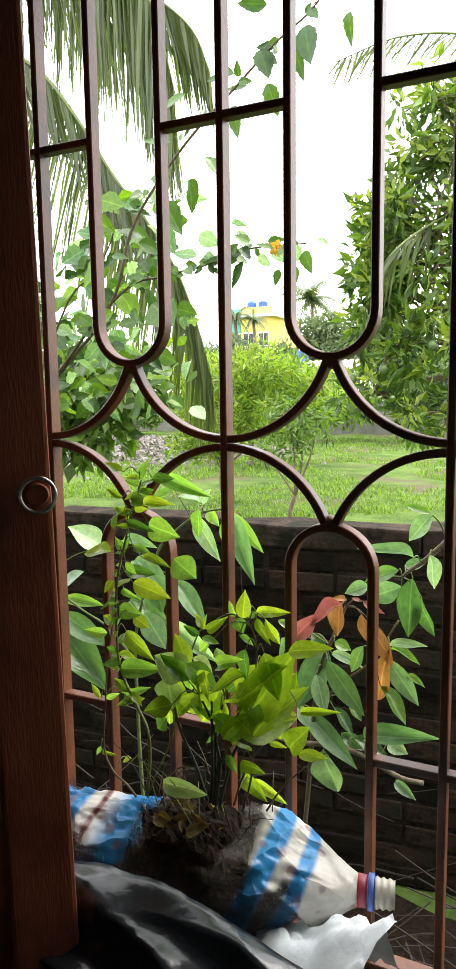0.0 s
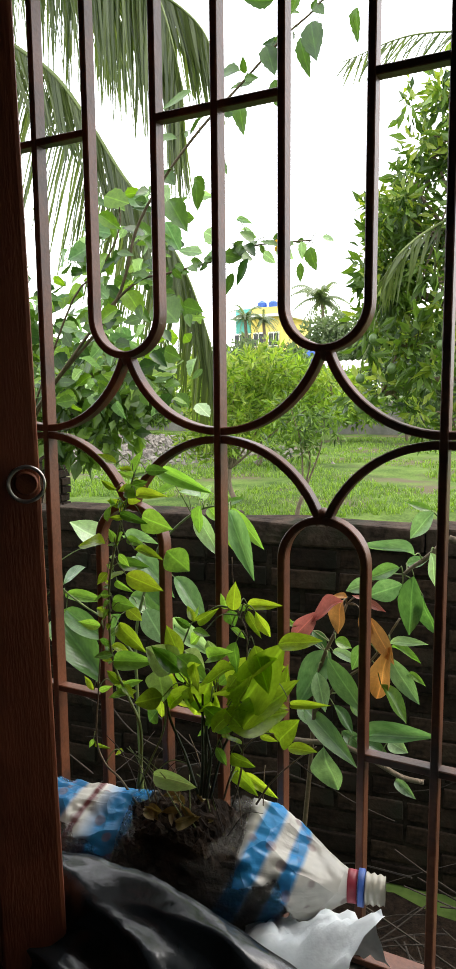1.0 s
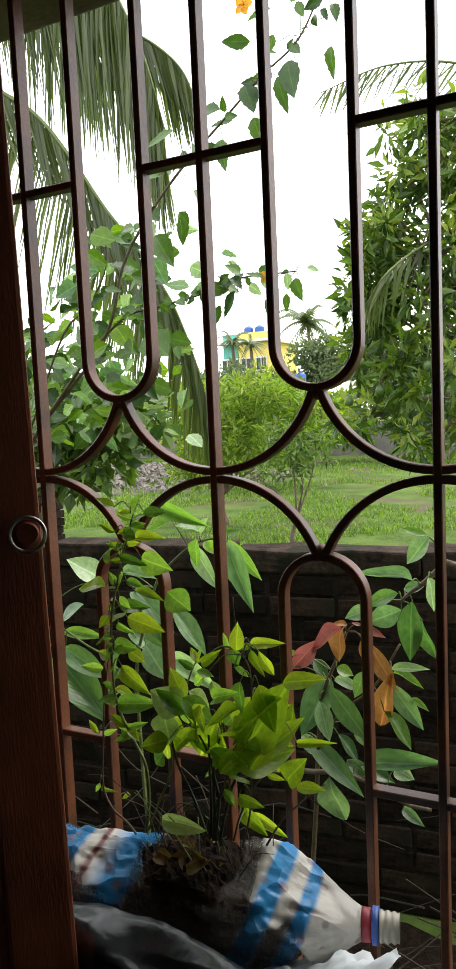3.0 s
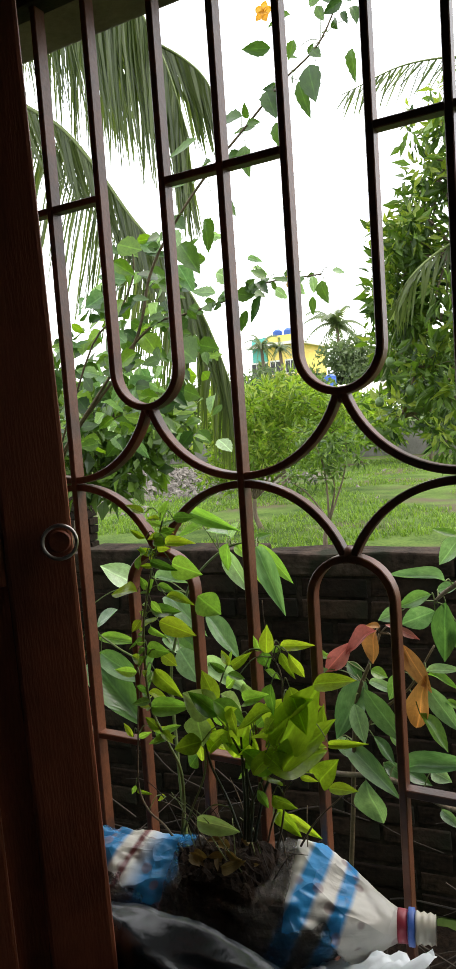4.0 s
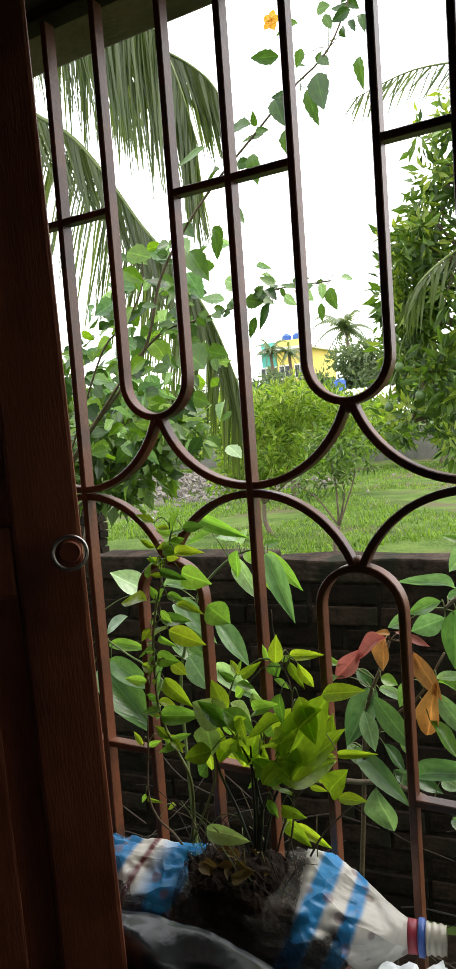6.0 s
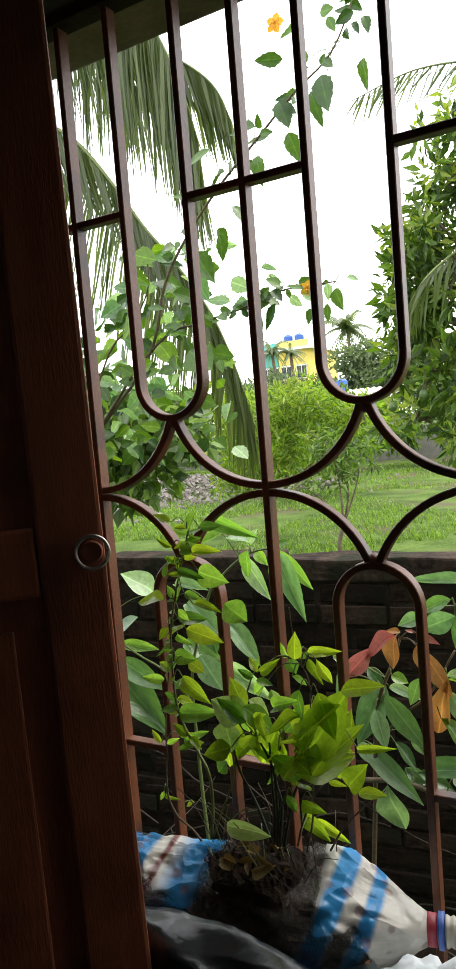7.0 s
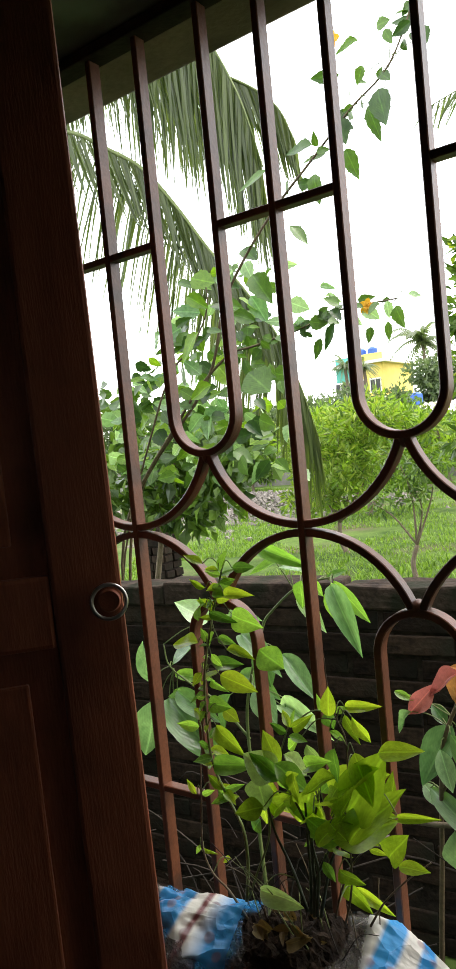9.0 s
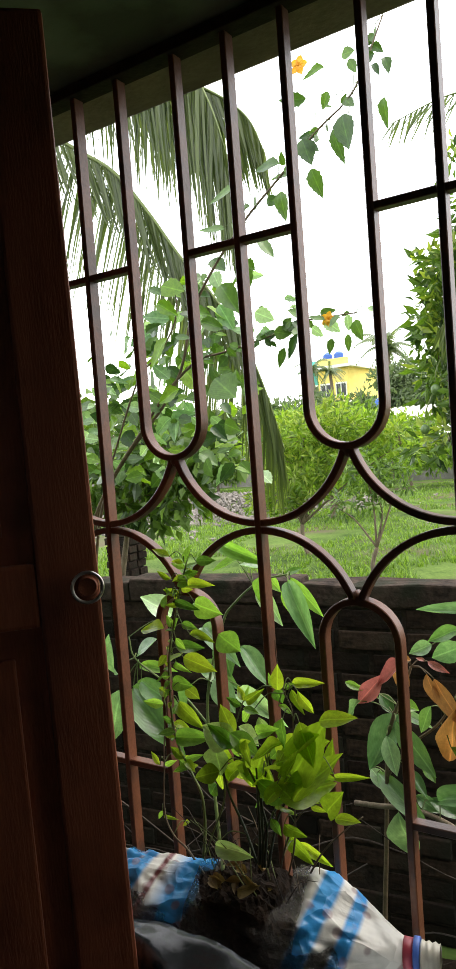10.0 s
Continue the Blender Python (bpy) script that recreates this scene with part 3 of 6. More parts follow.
def leaf_rows(parent, rows, meshes, y, spread, reach=(-0.3, 0.3), rise=0.0):
    for bx, bz, tx, tz, w in rows:
        yb = y + rnd.uniform(-spread, spread)
        ln = math.hypot(tx - bx, tz - bz)
        go = rnd.uniform(*reach)
        put_leaf(parent, rnd.choice(meshes), (bx, yb, bz), (tx, yb + go * ln, tz), w / math.hypot(1, go), rise=rise)


def stem(parent, pts, r0, r1, material, name="stem", sides=7):
    pts = smooth_path([Vector(p) - parent.location for p in pts], 5)
    bm = bmesh.new()
    tube(bm, pts, taper(len(pts), r0, r1), sides)
    return part(name, bm, material, parent, smooth=True)


def petiole(parent, a, b, material, r=0.0009):
    mid = (Vector(a) + Vector(b)) / 2 + Vector((0, 0, 0.012))
    stem(parent, [a, mid, b], r, r * 0.8, material, "leaf_stalk", 5)


OVATE = leaf_mesh("ovate_leaf", 0.38, 1.05, 0.4, 0.4, 0.05, 0.015, 14, mat=LEAF_FRESH)
OVATE_LIME = leaf_mesh("ovate_lime_leaf", 0.4, 1.05, 0.35, 0.4, 0.05, 0.015, 14, mat=LEAF_LIME)
HEART = leaf_mesh("heart_leaf", 0.3, 0.9, 0.4, 0.4, 0.06, 0.015, 16, mat=LEAF_LIME)
HEART_G = leaf_mesh("heart_green_leaf", 0.32, 0.9, 0.45, 0.4, 0.06, 0.015, 16, mat=LEAF_FRESH)
HEART_P = leaf_mesh("heart_pale_leaf", 0.32, 0.9, 0.5, 0.45, 0.06, 0.015, 16, mat=LEAF_PALE)
HIB = leaf_mesh("toothed_leaf", 0.33, 0.95, 0.3, 0.25, 0.03, 0.1, 12, LEAF_HIB)
HIB_B = leaf_mesh("toothed_flat_leaf", 0.36, 1.0, 0.15, 0.1, 0.02, 0.08, 12, LEAF_HIB)
HIB_P = leaf_mesh("toothed_pale_leaf", 0.35, 0.9, 0.3, 0.3, 0.04, 0.1, 12, LEAF_MANGO)
HIB_L = leaf_mesh("toothed_lime_leaf", 0.35, 0.9, 0.2, 0.2, 0.03, 0.1, 12, LEAF_HIB_YOUNG)
LONG = leaf_mesh("long_leaf", 0.43, 0.95, 0.4, 0.35, 0.045, 0.012, 18, mat=LEAF_MANGO)
LONG_F = leaf_mesh("long_fresh_leaf", 0.43, 0.95, 0.4, 0.35, 0.04, 0.012, 18, mat=LEAF_FRESH)
LONG_D = leaf_mesh("long_dark_leaf", 0.45, 1.0, 0.35, 0.3, 0.04, 0.012, 18, mat=LEAF_DARK)
LONG_O = leaf_mesh("long_orange_leaf", 0.45, 1.0, 0.5, 0.4, 0.06, 0.012, 18, mat=LEAF_ORANGE)
HEART_Q = leaf_mesh("arched_pale_leaf", 0.4, 0.8, 0.5, -0.35, 0.02, 0.02, 12, mat=LEAF_PALE)
LONG_R = leaf_mesh("long_red_leaf", 0.45, 1.1, 0.5, 0.4, 0.06, 0.012, 18, mat=LEAF_RED)

# ---- planter made of a cut plastic bottle ----
B0, B1 = Vector((-0.29, -0.165, 0.785)), Vector((0.25, -0.052, 0.79))


def make_bottle():
    b = thing("bottle_planter", (0, -0.11, 0.705), "cut white plastic bottle with blue bands used as a planter", "planter")
    ax = (B1 - B0).normalized()
    side = Vector((0, 0, 1)).cross(ax).normalized()
    up = ax.cross(side)
    mid = (B0 + B1) / 2
    frame_m = Matrix((ax, side, up)).transposed().to_4x4()
    half = (B1 - B0).length / 2
    # radius along the axis
    prof = [(-half, 0.002), (-half, 0.04), (-half + 0.006, 0.066), (-half + 0.03, 0.08), (-0.2, 0.083), (-0.15, 0.084), (-0.12, 0.084), (-0.09, 0.083), (-0.06, 0.083), (-0.03, 0.083), (0.0, 0.083), (0.03, 0.083), (0.06, 0.084),
            (0.075, 0.086), (0.09, 0.088), (0.115, 0.087), (0.14, 0.08), (0.165, 0.068), (0.185, 0.054), (0.205, 0.037), (0.222, 0.025), (0.234, 0.0185), (0.246, 0.0165)]
    N, CUT0, CUT1 = 120, -0.055, 0.085

    def squash(s, a, r):
        """Dents, creases and flattened sides of the thin plastic."""
        q = Vector((s * 9, math.cos(a) * 1.6, math.sin(a) * 1.6))
        crease = abs(noise.noise(q * 1.7 + Vector((5, 0, 0))))
        k = 1 + 0.12 * noise.noise(q) + 0.08 * noise.noise(q * 2.7) - 0.2 * crease - 0.09 * abs(noise.noise(q * 4.1)) - 0.05 * abs(noise.noise(q * 8.3))
        for a0, flat in ((112, 0.8), (200, 0.84), (25, 0.9)):
            c = math.cos(a - radians(a0 + 14 * noise.noise(Vector((s * 14, a0, 0)))))
            if c > 0.1:
                k = min(k, flat / c * (1 + 0.05 * noise.noise(q * 3.3) - 0.06 * abs(noise.noise(q * 5.0))))
        return 1 + (k - 1) * min(1.0, max(0.0, (r - 0.03) / 0.04))

    fine = []
    for (s0, r0), (s1, r1) in zip(prof, prof[1:]):
        k = max(1, round((s1 - s0) / 0.004))
        fine += [(s0 + (s1 - s0) * q / k, r0 + (r1 - r0) * q / k) for q in range(k)]
    fine.append(prof[-1])
    bm = bmesh.new()
    rings = []
    for s, r in fine:
        ring = []
        u = (s - (CUT0 + CUT1) / 2) / ((CUT1 - CUT0) / 2)
        # half the angle of the opening that is cut into the upper side
        gap = radians(50 * (1 - abs(u) ** 2.4) ** 0.5 + 4 * noise.noise(Vector((s * 45, 0, 0)))) if abs(u) < 1 else 0.0
        gap = max(gap, 0.0)
        for k in range(N + 1):
            a = radians(88) + gap + (2 * math.pi - 2 * gap) * k / N
            dent = squash(s, a, r)
            ring.append(bm.verts.new((s, r * dent * math.cos(a), r * dent * math.sin(a))))
        rings.append(ring)
    for i in range(len(rings) - 1):
        for k in range(N):
            bm.faces.new((rings[i][k], rings[i][k + 1], rings[i + 1][k + 1], rings[i + 1][k]))
    bmesh.ops.remove_doubles(bm, verts=bm.verts[:], dist=1e-5)
    bmesh.ops.delete(bm, geom=[v for v in bm.verts if not v.link_faces], context="VERTS")
    body = part("body", bm, PRINTED, b, smooth=True)
    body.matrix_basis = Matrix.Translation(mid - b.location) @ frame_m

    def ring_part(name, s0, s1, r0, r1, mat, ribs=0):
        bm = bmesh.new()
        steps = 2 if not ribs else ribs * 4
        prof2 = []
        for i in range(steps + 1):
            u = i / steps
            prof2.append((s0 + (s1 - s0) * u, r0 + (r1 - r0) * u + (0.0012 * math.sin(u * ribs * 2 * math.pi) if ribs else 0)))
        prof2 = [(s0, 0.0135)] + prof2 + [(s1, 0.0135)]
        rs = [[bm.verts.new((s, r * math.cos(a), r * math.sin(a))) for a in (2 * math.pi * k / 32 for k in range(32))] for s, r in prof2]
        for p, q in zip(rs, rs[1:]):
            for k in range(32):
                bm.faces.new((p[k], p[(k + 1) % 32], q[(k + 1) % 32], q[k]))
        ob = part(name, bm, mat, b, smooth=True)
        ob.matrix_basis = Matrix.Translation(mid - b.location) @ frame_m
        return ob

    ring_part("red_band", 0.233, 0.245, 0.0198, 0.019, RED_PLASTIC)
    ring_part("blue_collar", 0.246, 0.2535, 0.0218, 0.0218, BLUE_PLASTIC)
    ring_part("neck_thread", 0.2545, 0.279, 0.0182, 0.0172, CLEAR_NECK, 3)
    # soil that fills the bottle, heaped in the opening
    verts, faces = [], []
    M = 60
    span = [-half + 0.012 + (0.165 + half - 0.012) * i / 90 for i in range(91)]
    for s in span:
        r = np.interp(s, [p for p, _ in prof], [q for _, q in prof])
        u = (s - (CUT0 + CUT1) / 2) / ((CUT1 - CUT0) / 2)
        heap = 0.07 * math.exp(-abs(u * 0.95) ** 4) if abs(u) < 2 else 0.0
        level = max(heap, 0.045)
        for k in range(M):
            a = 2 * math.pi * k / M
            dent = squash(s, a, r)
            fill = 0.92 - 0.3 * max(0.0, s - 0.09) / 0.075
            y, z = r * dent * fill * math.cos(a), r * dent * fill * math.sin(a)
            skin = z
            if z > level - 0.01 or (abs(u) < 1 and math.sin(a) > 0.55):
                crumb = 0.009 * noise.noise(Vector((s * 60, y * 60, 0))) + 0.01 * noise.noise(Vector((s * 190, y * 190, 3)))
                z = level * (1 - 0.25 * (y / 0.08) ** 2) + crumb
                if abs(u) > 0.97:
                    z = min(z, skin - 0.004)
            verts.append((s, y, z))
    for i in range(90):
        for k in range(M):
            faces.append((i * M + k, i * M + (k + 1) % M, (i + 1) * M + (k + 1) % M, (i + 1) * M + k))
    faces += [tuple(range(M))[::-1], tuple(90 * M + k for k in range(M))]
    soil = raw_part("soil", verts, faces, SOIL, b)
    tagged(soil, "dark damp potting soil")
    soil.matrix_basis = Matrix.Translation(mid - b.location) @ frame_m
    return b


bottle = make_bottle()

# dead leaves on the soil
DEAD = foliage("dead_leaf", (0.1, 0.06, 0.02), (0.22, 0.16, 0.05), (1.3, 1.2, 0.8), 0.8, 0.2)
DEAD_ME = leaf_mesh("dead_curled_leaf", 0.4, 1.0, 0.8, 0.5, 0.12, mat=DEAD)
for i in range(14):
    x = rnd.uniform(-0.06, 0.06)
    p = Vector((x, -0.115 + rnd.uniform(-0.03, 0.03), 0.864 + rnd.uniform(-0.006, 0.008)))
    q = p + Vector((rnd.uniform(-0.03, 0.03), rnd.uniform(-0.02, 0.01), rnd.uniform(-0.004, 0.012)))
    put_leaf(bottle, DEAD_ME, p, q, rnd.uniform(0.4, 0.7), lean=1.0)

# plants in the planter
LEAF_KINDS = {"o": [OVATE], "l": [OVATE_LIME, OVATE_LIME, OVATE], "h": [HEART, HEART, OVATE_LIME], "g": [HEART_G, OVATE], "p": [HEART_P], "q": [HEART_Q], "m": [LONG], "d": [LONG_D], "f": [LONG_F], "r": [LONG_R], "a": [LONG_O]}


def leaves_on(parent, rows, stems, stalk, reach=0.06, thick=0.001, lean=0.35, rise=0.15, broad=1.0):
    """Leaves from base to tip, each on a stalk from the nearest stem."""
    nodes = [p for pts in stems for p in smooth_path(pts, 5)]
    for kind, bx, by, bz, tx, ty, tz, w in rows:
        b = Vector((bx, by, bz))
        put_leaf(parent, rnd.choice(LEAF_KINDS[kind]), b, (tx, ty, tz), w * broad, lean=lean, rise=rise)
        near = min(nodes, key=lambda p: (p - b).length)
        if 0.004 < (near - b).length < reach:
            petiole(parent, near, b, stalk, thick)


HERB = [
    ("l", -0.124, -0.071, 1.313, -0.142, -0.087, 1.328, 0.42),
    ("o", -0.099, -0.064, 1.301, -0.083, -0.078, 1.332, 0.43),
    ("l", -0.094, -0.077, 1.305, -0.114, -0.082, 1.310, 0.47),
    ("o", -0.095, -0.043, 1.302, -0.065, -0.036, 1.303, 0.47),
    ("l", -0.141, -0.049, 1.274, -0.161, -0.061, 1.286, 0.37),
    ("o", -0.120, -0.059, 1.272, -0.084, -0.068, 1.277, 0.59),
    ("l", -0.090, -0.073, 1.270, -0.046, -0.090, 1.282, 0.37),
    ("o", -0.126, -0.071, 1.256, -0.162, -0.061, 1.236, 0.64),
    ("l", -0.129, -0.047, 1.240, -0.144, -0.043, 1.254, 0.48),
    ("l", -0.099, -0.048, 1.238, -0.048, -0.065, 1.227, 0.61),
    ("o", -0.122, -0.068, 1.244, -0.083, -0.067, 1.233, 0.37),
    ("l", -0.162, -0.051, 1.194, -0.230, -0.036, 1.189, 0.46),
]
HERB_B = [
    ("o", -0.146, -0.045, 1.198, -0.153, -0.055, 1.214, 0.62),
    ("o", -0.121, -0.056, 1.206, -0.097, -0.054, 1.200, 0.53),
    ("l", -0.104, -0.060, 1.192, -0.055, -0.076, 1.196, 0.32),
    ("l", -0.152, -0.061, 1.155, -0.161, -0.075, 1.141, 0.84),
    ("o", -0.146, -0.043, 1.165, -0.105, -0.030, 1.163, 0.47),
    ("l", -0.122, -0.058, 1.154, -0.054, -0.076, 1.146, 0.44),
    ("o", -0.154, -0.044, 1.155, -0.166, -0.044, 1.164, 0.63),
    ("l", -0.062, -0.045, 1.192, -0.033, -0.034, 1.162, 0.89),
    ("o", -0.145, -0.060, 1.114, -0.109, -0.066, 1.112, 0.70),
    ("l", -0.124, -0.056, 1.105, -0.096, -0.061, 1.093, 0.63),
    ("l", -0.125, -0.074, 1.088, -0.081, -0.088, 1.059, 0.48),
    ("l", -0.178, -0.047, 1.069, -0.200, -0.070, 1.077, 0.53),
]
HERB_C = [
    ("l", -0.132, -0.078, 1.034, -0.074, -0.077, 1.042, 0.42),
    ("l", -0.177, -0.069, 0.978, -0.194, -0.070, 0.997, 0.37),
    ("o", -0.174, -0.061, 0.975, -0.146, -0.068, 0.989, 0.29),
    ("l", -0.199, -0.040, 0.881, -0.176, -0.048, 0.875, 0.34),
    ("o", -0.185, -0.063, 0.899, -0.188, -0.071, 0.887, 0.53),
    ("l", -0.137, -0.055, 0.886, -0.150, -0.061, 0.883, 0.63),
    ("o", -0.119, -0.066, 1.217, -0.139, -0.062, 1.193, 0.48),
    ("o", -0.127, -0.067, 1.186, -0.110, -0.068, 1.169, 0.58),
    ("o", -0.148, -0.044, 1.141, -0.122, -0.056, 1.128, 0.41),
    ("o", -0.137, -0.078, 1.107, -0.148, -0.086, 1.095, 0.53),
    ("l", -0.155, -0.049, 0.982, -0.132, -0.049, 0.993, 0.32),
]
HERB_STEM = [(-0.082, -0.100, 0.866), (-0.079, -0.094, 0.911), (-0.084, -0.089, 0.955), (-0.105, -0.083, 0.985), (-0.131, -0.078, 1.025), (-0.143, -0.072, 1.068), (-0.144, -0.067, 1.148), (-0.132, -0.061, 1.211), (-0.115, -0.056, 1.271), (-0.108, -0.050, 1.301)]
HERB_STEM2 = [(-0.083, -0.100, 0.841), (-0.116, -0.093, 0.867), (-0.147, -0.086, 0.879), (-0.167, -0.079, 0.908), (-0.168, -0.071, 0.971), (-0.166, -0.064, 1.034), (-0.155, -0.057, 1.117), (-0.148, -0.050, 1.189)]
HERB_STEM3 = [(-0.078, -0.100, 0.871), (-0.063, -0.096, 0.908), (-0.048, -0.091, 0.943), (-0.043, -0.087, 0.970), (-0.044, -0.083, 1.021), (-0.023, -0.079, 1.065), (-0.010, -0.074, 1.100), (-0.004, -0.070, 1.109)]
herb = thing("herb_plant", (-0.06, -0.09, 0.86), "thin leggy green herb plant growing in the bottle planter", "plant")
stem(herb, HERB_STEM, 0.0026, 0.0012, GREEN_STEM)
stem(herb, HERB_STEM2, 0.0018, 0.0009, BROWN_STEM)
stem(herb, HERB_STEM3, 0.0017, 0.001, GREEN_STEM)
leaves_on(herb, HERB + HERB_B + HERB_C, [HERB_STEM, HERB_STEM2], GREEN_STEM, 0.07, 0.0009)
# small side shoots along the stem
for i in range(40):
    k = rnd.uniform(3, len(HERB_STEM) - 1.01)
    a, c = Vector(HERB_STEM[int(k)]), Vector(HERB_STEM[int(k) + 1])
    p = a.lerp(c, k % 1)
    ang = rnd.uniform(0, 6.28)
    q = p + Vector((math.cos(ang), math.sin(ang), rnd.uniform(-0.3, 0.5))) * rnd.uniform(0.014, 0.03)
    put_leaf(herb, rnd.choice([OVATE, OVATE_LIME]), p, q, rnd.uniform(0.4, 0.6))

TRAIL = [
    ("p", -0.003, -0.118, 1.058, -0.044, -0.129, 1.085, 0.84),
    ("p", -0.027, -0.123, 1.056, -0.023, -0.127, 1.011, 0.79),
    ("g", 0.005, -0.132, 1.082, 0.047, -0.125, 1.052, 0.63),
    ("p", -0.020, -0.072, 1.065, 0.008, -0.057, 1.036, 0.57),
    ("h", -0.045, -0.084, 1.019, -0.029, -0.065, 0.965, 0.54),
    ("h", -0.016, -0.134, 1.025, -0.054, -0.146, 1.014, 0.63),
    ("h", -0.062, -0.067, 0.985, -0.068, -0.062, 0.954, 0.65),
    ("h", 0.026, -0.100, 1.057, -0.028, -0.090, 0.991, 0.48),
    ("h", 0.040, -0.110, 1.047, -0.011, -0.075, 0.964, 0.48),
    ("h", 0.050, -0.128, 1.029, 0.025, -0.065, 0.971, 0.48),
    ("h", 0.042, -0.092, 1.044, 0.018, -0.077, 0.977, 0.44),
    ("g", 0.079, -0.114, 1.106, 0.081, -0.128, 1.071, 0.63),
    ("h", 0.069, -0.098, 1.030, 0.106, -0.138, 1.108, 0.48),
    ("h", 0.083, -0.108, 1.020, 0.146, -0.135, 1.118, 0.48),
    ("h", 0.093, -0.126, 1.002, 0.148, -0.107, 1.071, 0.48),
    ("h", 0.050, -0.102, 1.031, 0.091, -0.091, 1.037, 0.48),
    ("h", 0.064, -0.112, 1.021, 0.132, -0.075, 1.028, 0.48),
    ("h", 0.074, -0.130, 1.003, 0.133, -0.066, 1.008, 0.48),
]
TRAIL_B = [
    ("h", 0.103, -0.112, 1.104, 0.133, -0.141, 1.061, 0.52),
    ("h", 0.143, -0.132, 1.119, 0.200, -0.150, 1.139, 0.39),
    ("h", 0.132, -0.080, 1.026, 0.126, -0.087, 1.068, 0.49),
    ("h", 0.152, -0.115, 1.040, 0.194, -0.130, 1.054, 0.23),
    ("h", 0.103, -0.066, 0.970, 0.095, -0.070, 1.000, 0.60),
    ("h", 0.139, -0.120, 0.993, 0.163, -0.135, 1.029, 0.61),
    ("h", 0.155, -0.131, 0.993, 0.192, -0.143, 1.006, 0.36),
    ("h", 0.098, -0.088, 0.978, 0.125, -0.096, 0.979, 0.30),
    ("h", 0.074, -0.132, 1.024, 0.093, -0.134, 1.007, 0.63),
    ("h", 0.068, -0.118, 0.994, 0.075, -0.106, 0.960, 0.34),
    ("h", 0.077, -0.126, 0.967, 0.106, -0.127, 0.952, 0.52),
    ("h", 0.058, -0.081, 0.924, 0.091, -0.087, 0.890, 0.47),
]
TRAIL_C = [
    ("h", 0.064, -0.066, 0.907, 0.113, -0.070, 0.887, 0.28),
    ("g", 0.052, -0.118, 0.965, 0.068, -0.121, 0.945, 0.53),
    ("q", -0.034, -0.132, 0.914, 0.055, -0.143, 0.925, 0.29),
    ("h", 0.023, -0.118, 1.124, 0.007, -0.110, 1.143, 0.45),
    ("g", 0.002, -0.077, 1.110, 0.002, -0.078, 1.129, 0.42),
    ("h", 0.035, -0.133, 1.132, 0.062, -0.140, 1.146, 0.43),
    ("g", 0.017, -0.118, 1.117, -0.002, -0.126, 1.128, 0.42),
    ("g", 0.021, -0.119, 1.114, 0.042, -0.112, 1.108, 0.47),
    ("h", 0.081, -0.125, 1.149, 0.090, -0.139, 1.185, 0.45),
    ("g", 0.047, -0.070, 1.132, 0.030, -0.070, 1.147, 0.58),
    ("g", 0.044, -0.066, 1.127, 0.054, -0.069, 1.108, 0.89),
    ("h", 0.075, -0.072, 1.140, 0.116, -0.068, 1.145, 0.34),
]
TRAIL_D = [
    ("g", 0.065, -0.080, 1.135, 0.080, -0.076, 1.142, 0.53),
    ("h", 0.088, -0.100, 1.142, 0.110, -0.115, 1.116, 0.35),
    ("h", 0.108, -0.120, 1.150, 0.124, -0.109, 1.110, 0.34),
    ("g", 0.050, -0.072, 1.106, 0.069, -0.064, 1.094, 0.42),
    ("g", 0.030, -0.111, 1.108, 0.004, -0.109, 1.088, 0.50),
    ("p", 0.020, -0.079, 1.087, 0.035, -0.077, 1.063, 0.53),
    ("g", 0.086, -0.078, 1.077, 0.070, -0.079, 1.039, 0.53),
    ("g", 0.030, -0.089, 0.978, 0.003, -0.085, 0.955, 0.38),
]
TRAIL_STEMS = [
    [(0.038, -0.120, 0.894), (0.034, -0.113, 0.936), (0.029, -0.107, 0.990), (0.005, -0.100, 1.028)],
    [(0.034, -0.120, 0.893), (0.037, -0.113, 0.936), (0.066, -0.107, 0.995), (0.085, -0.100, 1.031)],
    [(0.029, -0.120, 0.895), (0.029, -0.113, 0.935), (0.026, -0.107, 0.982), (0.023, -0.100, 1.024)],
    [(0.025, -0.120, 0.896), (0.004, -0.113, 0.939), (-0.021, -0.107, 0.978), (-0.035, -0.100, 1.012)],
    [(0.043, -0.120, 0.895), (0.053, -0.115, 0.940), (0.063, -0.110, 0.973), (0.093, -0.105, 1.020), (0.120, -0.100, 1.066)],
    [(0.037, -0.120, 0.897), (0.041, -0.113, 0.946), (0.032, -0.107, 0.982), (0.042, -0.100, 1.031)],
]
VINE_STEMS = [
    [(0.075, -0.120, 0.894), (0.083, -0.116, 0.927), (0.086, -0.112, 0.962), (0.085, -0.109, 1.025), (0.088, -0.105, 1.072), (0.087, -0.101, 1.114), (0.074, -0.098, 1.140), (0.065, -0.094, 1.178), (0.062, -0.090, 1.205)],
    [(0.108, -0.120, 0.904), (0.124, -0.110, 0.932), (0.149, -0.100, 0.959), (0.175, -0.090, 0.981)],
    [(0.063, -0.120, 0.900), (0.072, -0.114, 0.935), (0.089, -0.108, 0.970), (0.108, -0.102, 0.988), (0.129, -0.096, 0.987), (0.146, -0.090, 0.976)],
]
trail = thing("arrowhead_plant", (0.02, -0.12, 0.86), "bright yellow-green broad-leaved plant in the bottle planter", "plant")
for pts in TRAIL_STEMS:
    stem(trail, pts, 0.0024, 0.0014, DARK_STALK, "leaf_stalk")
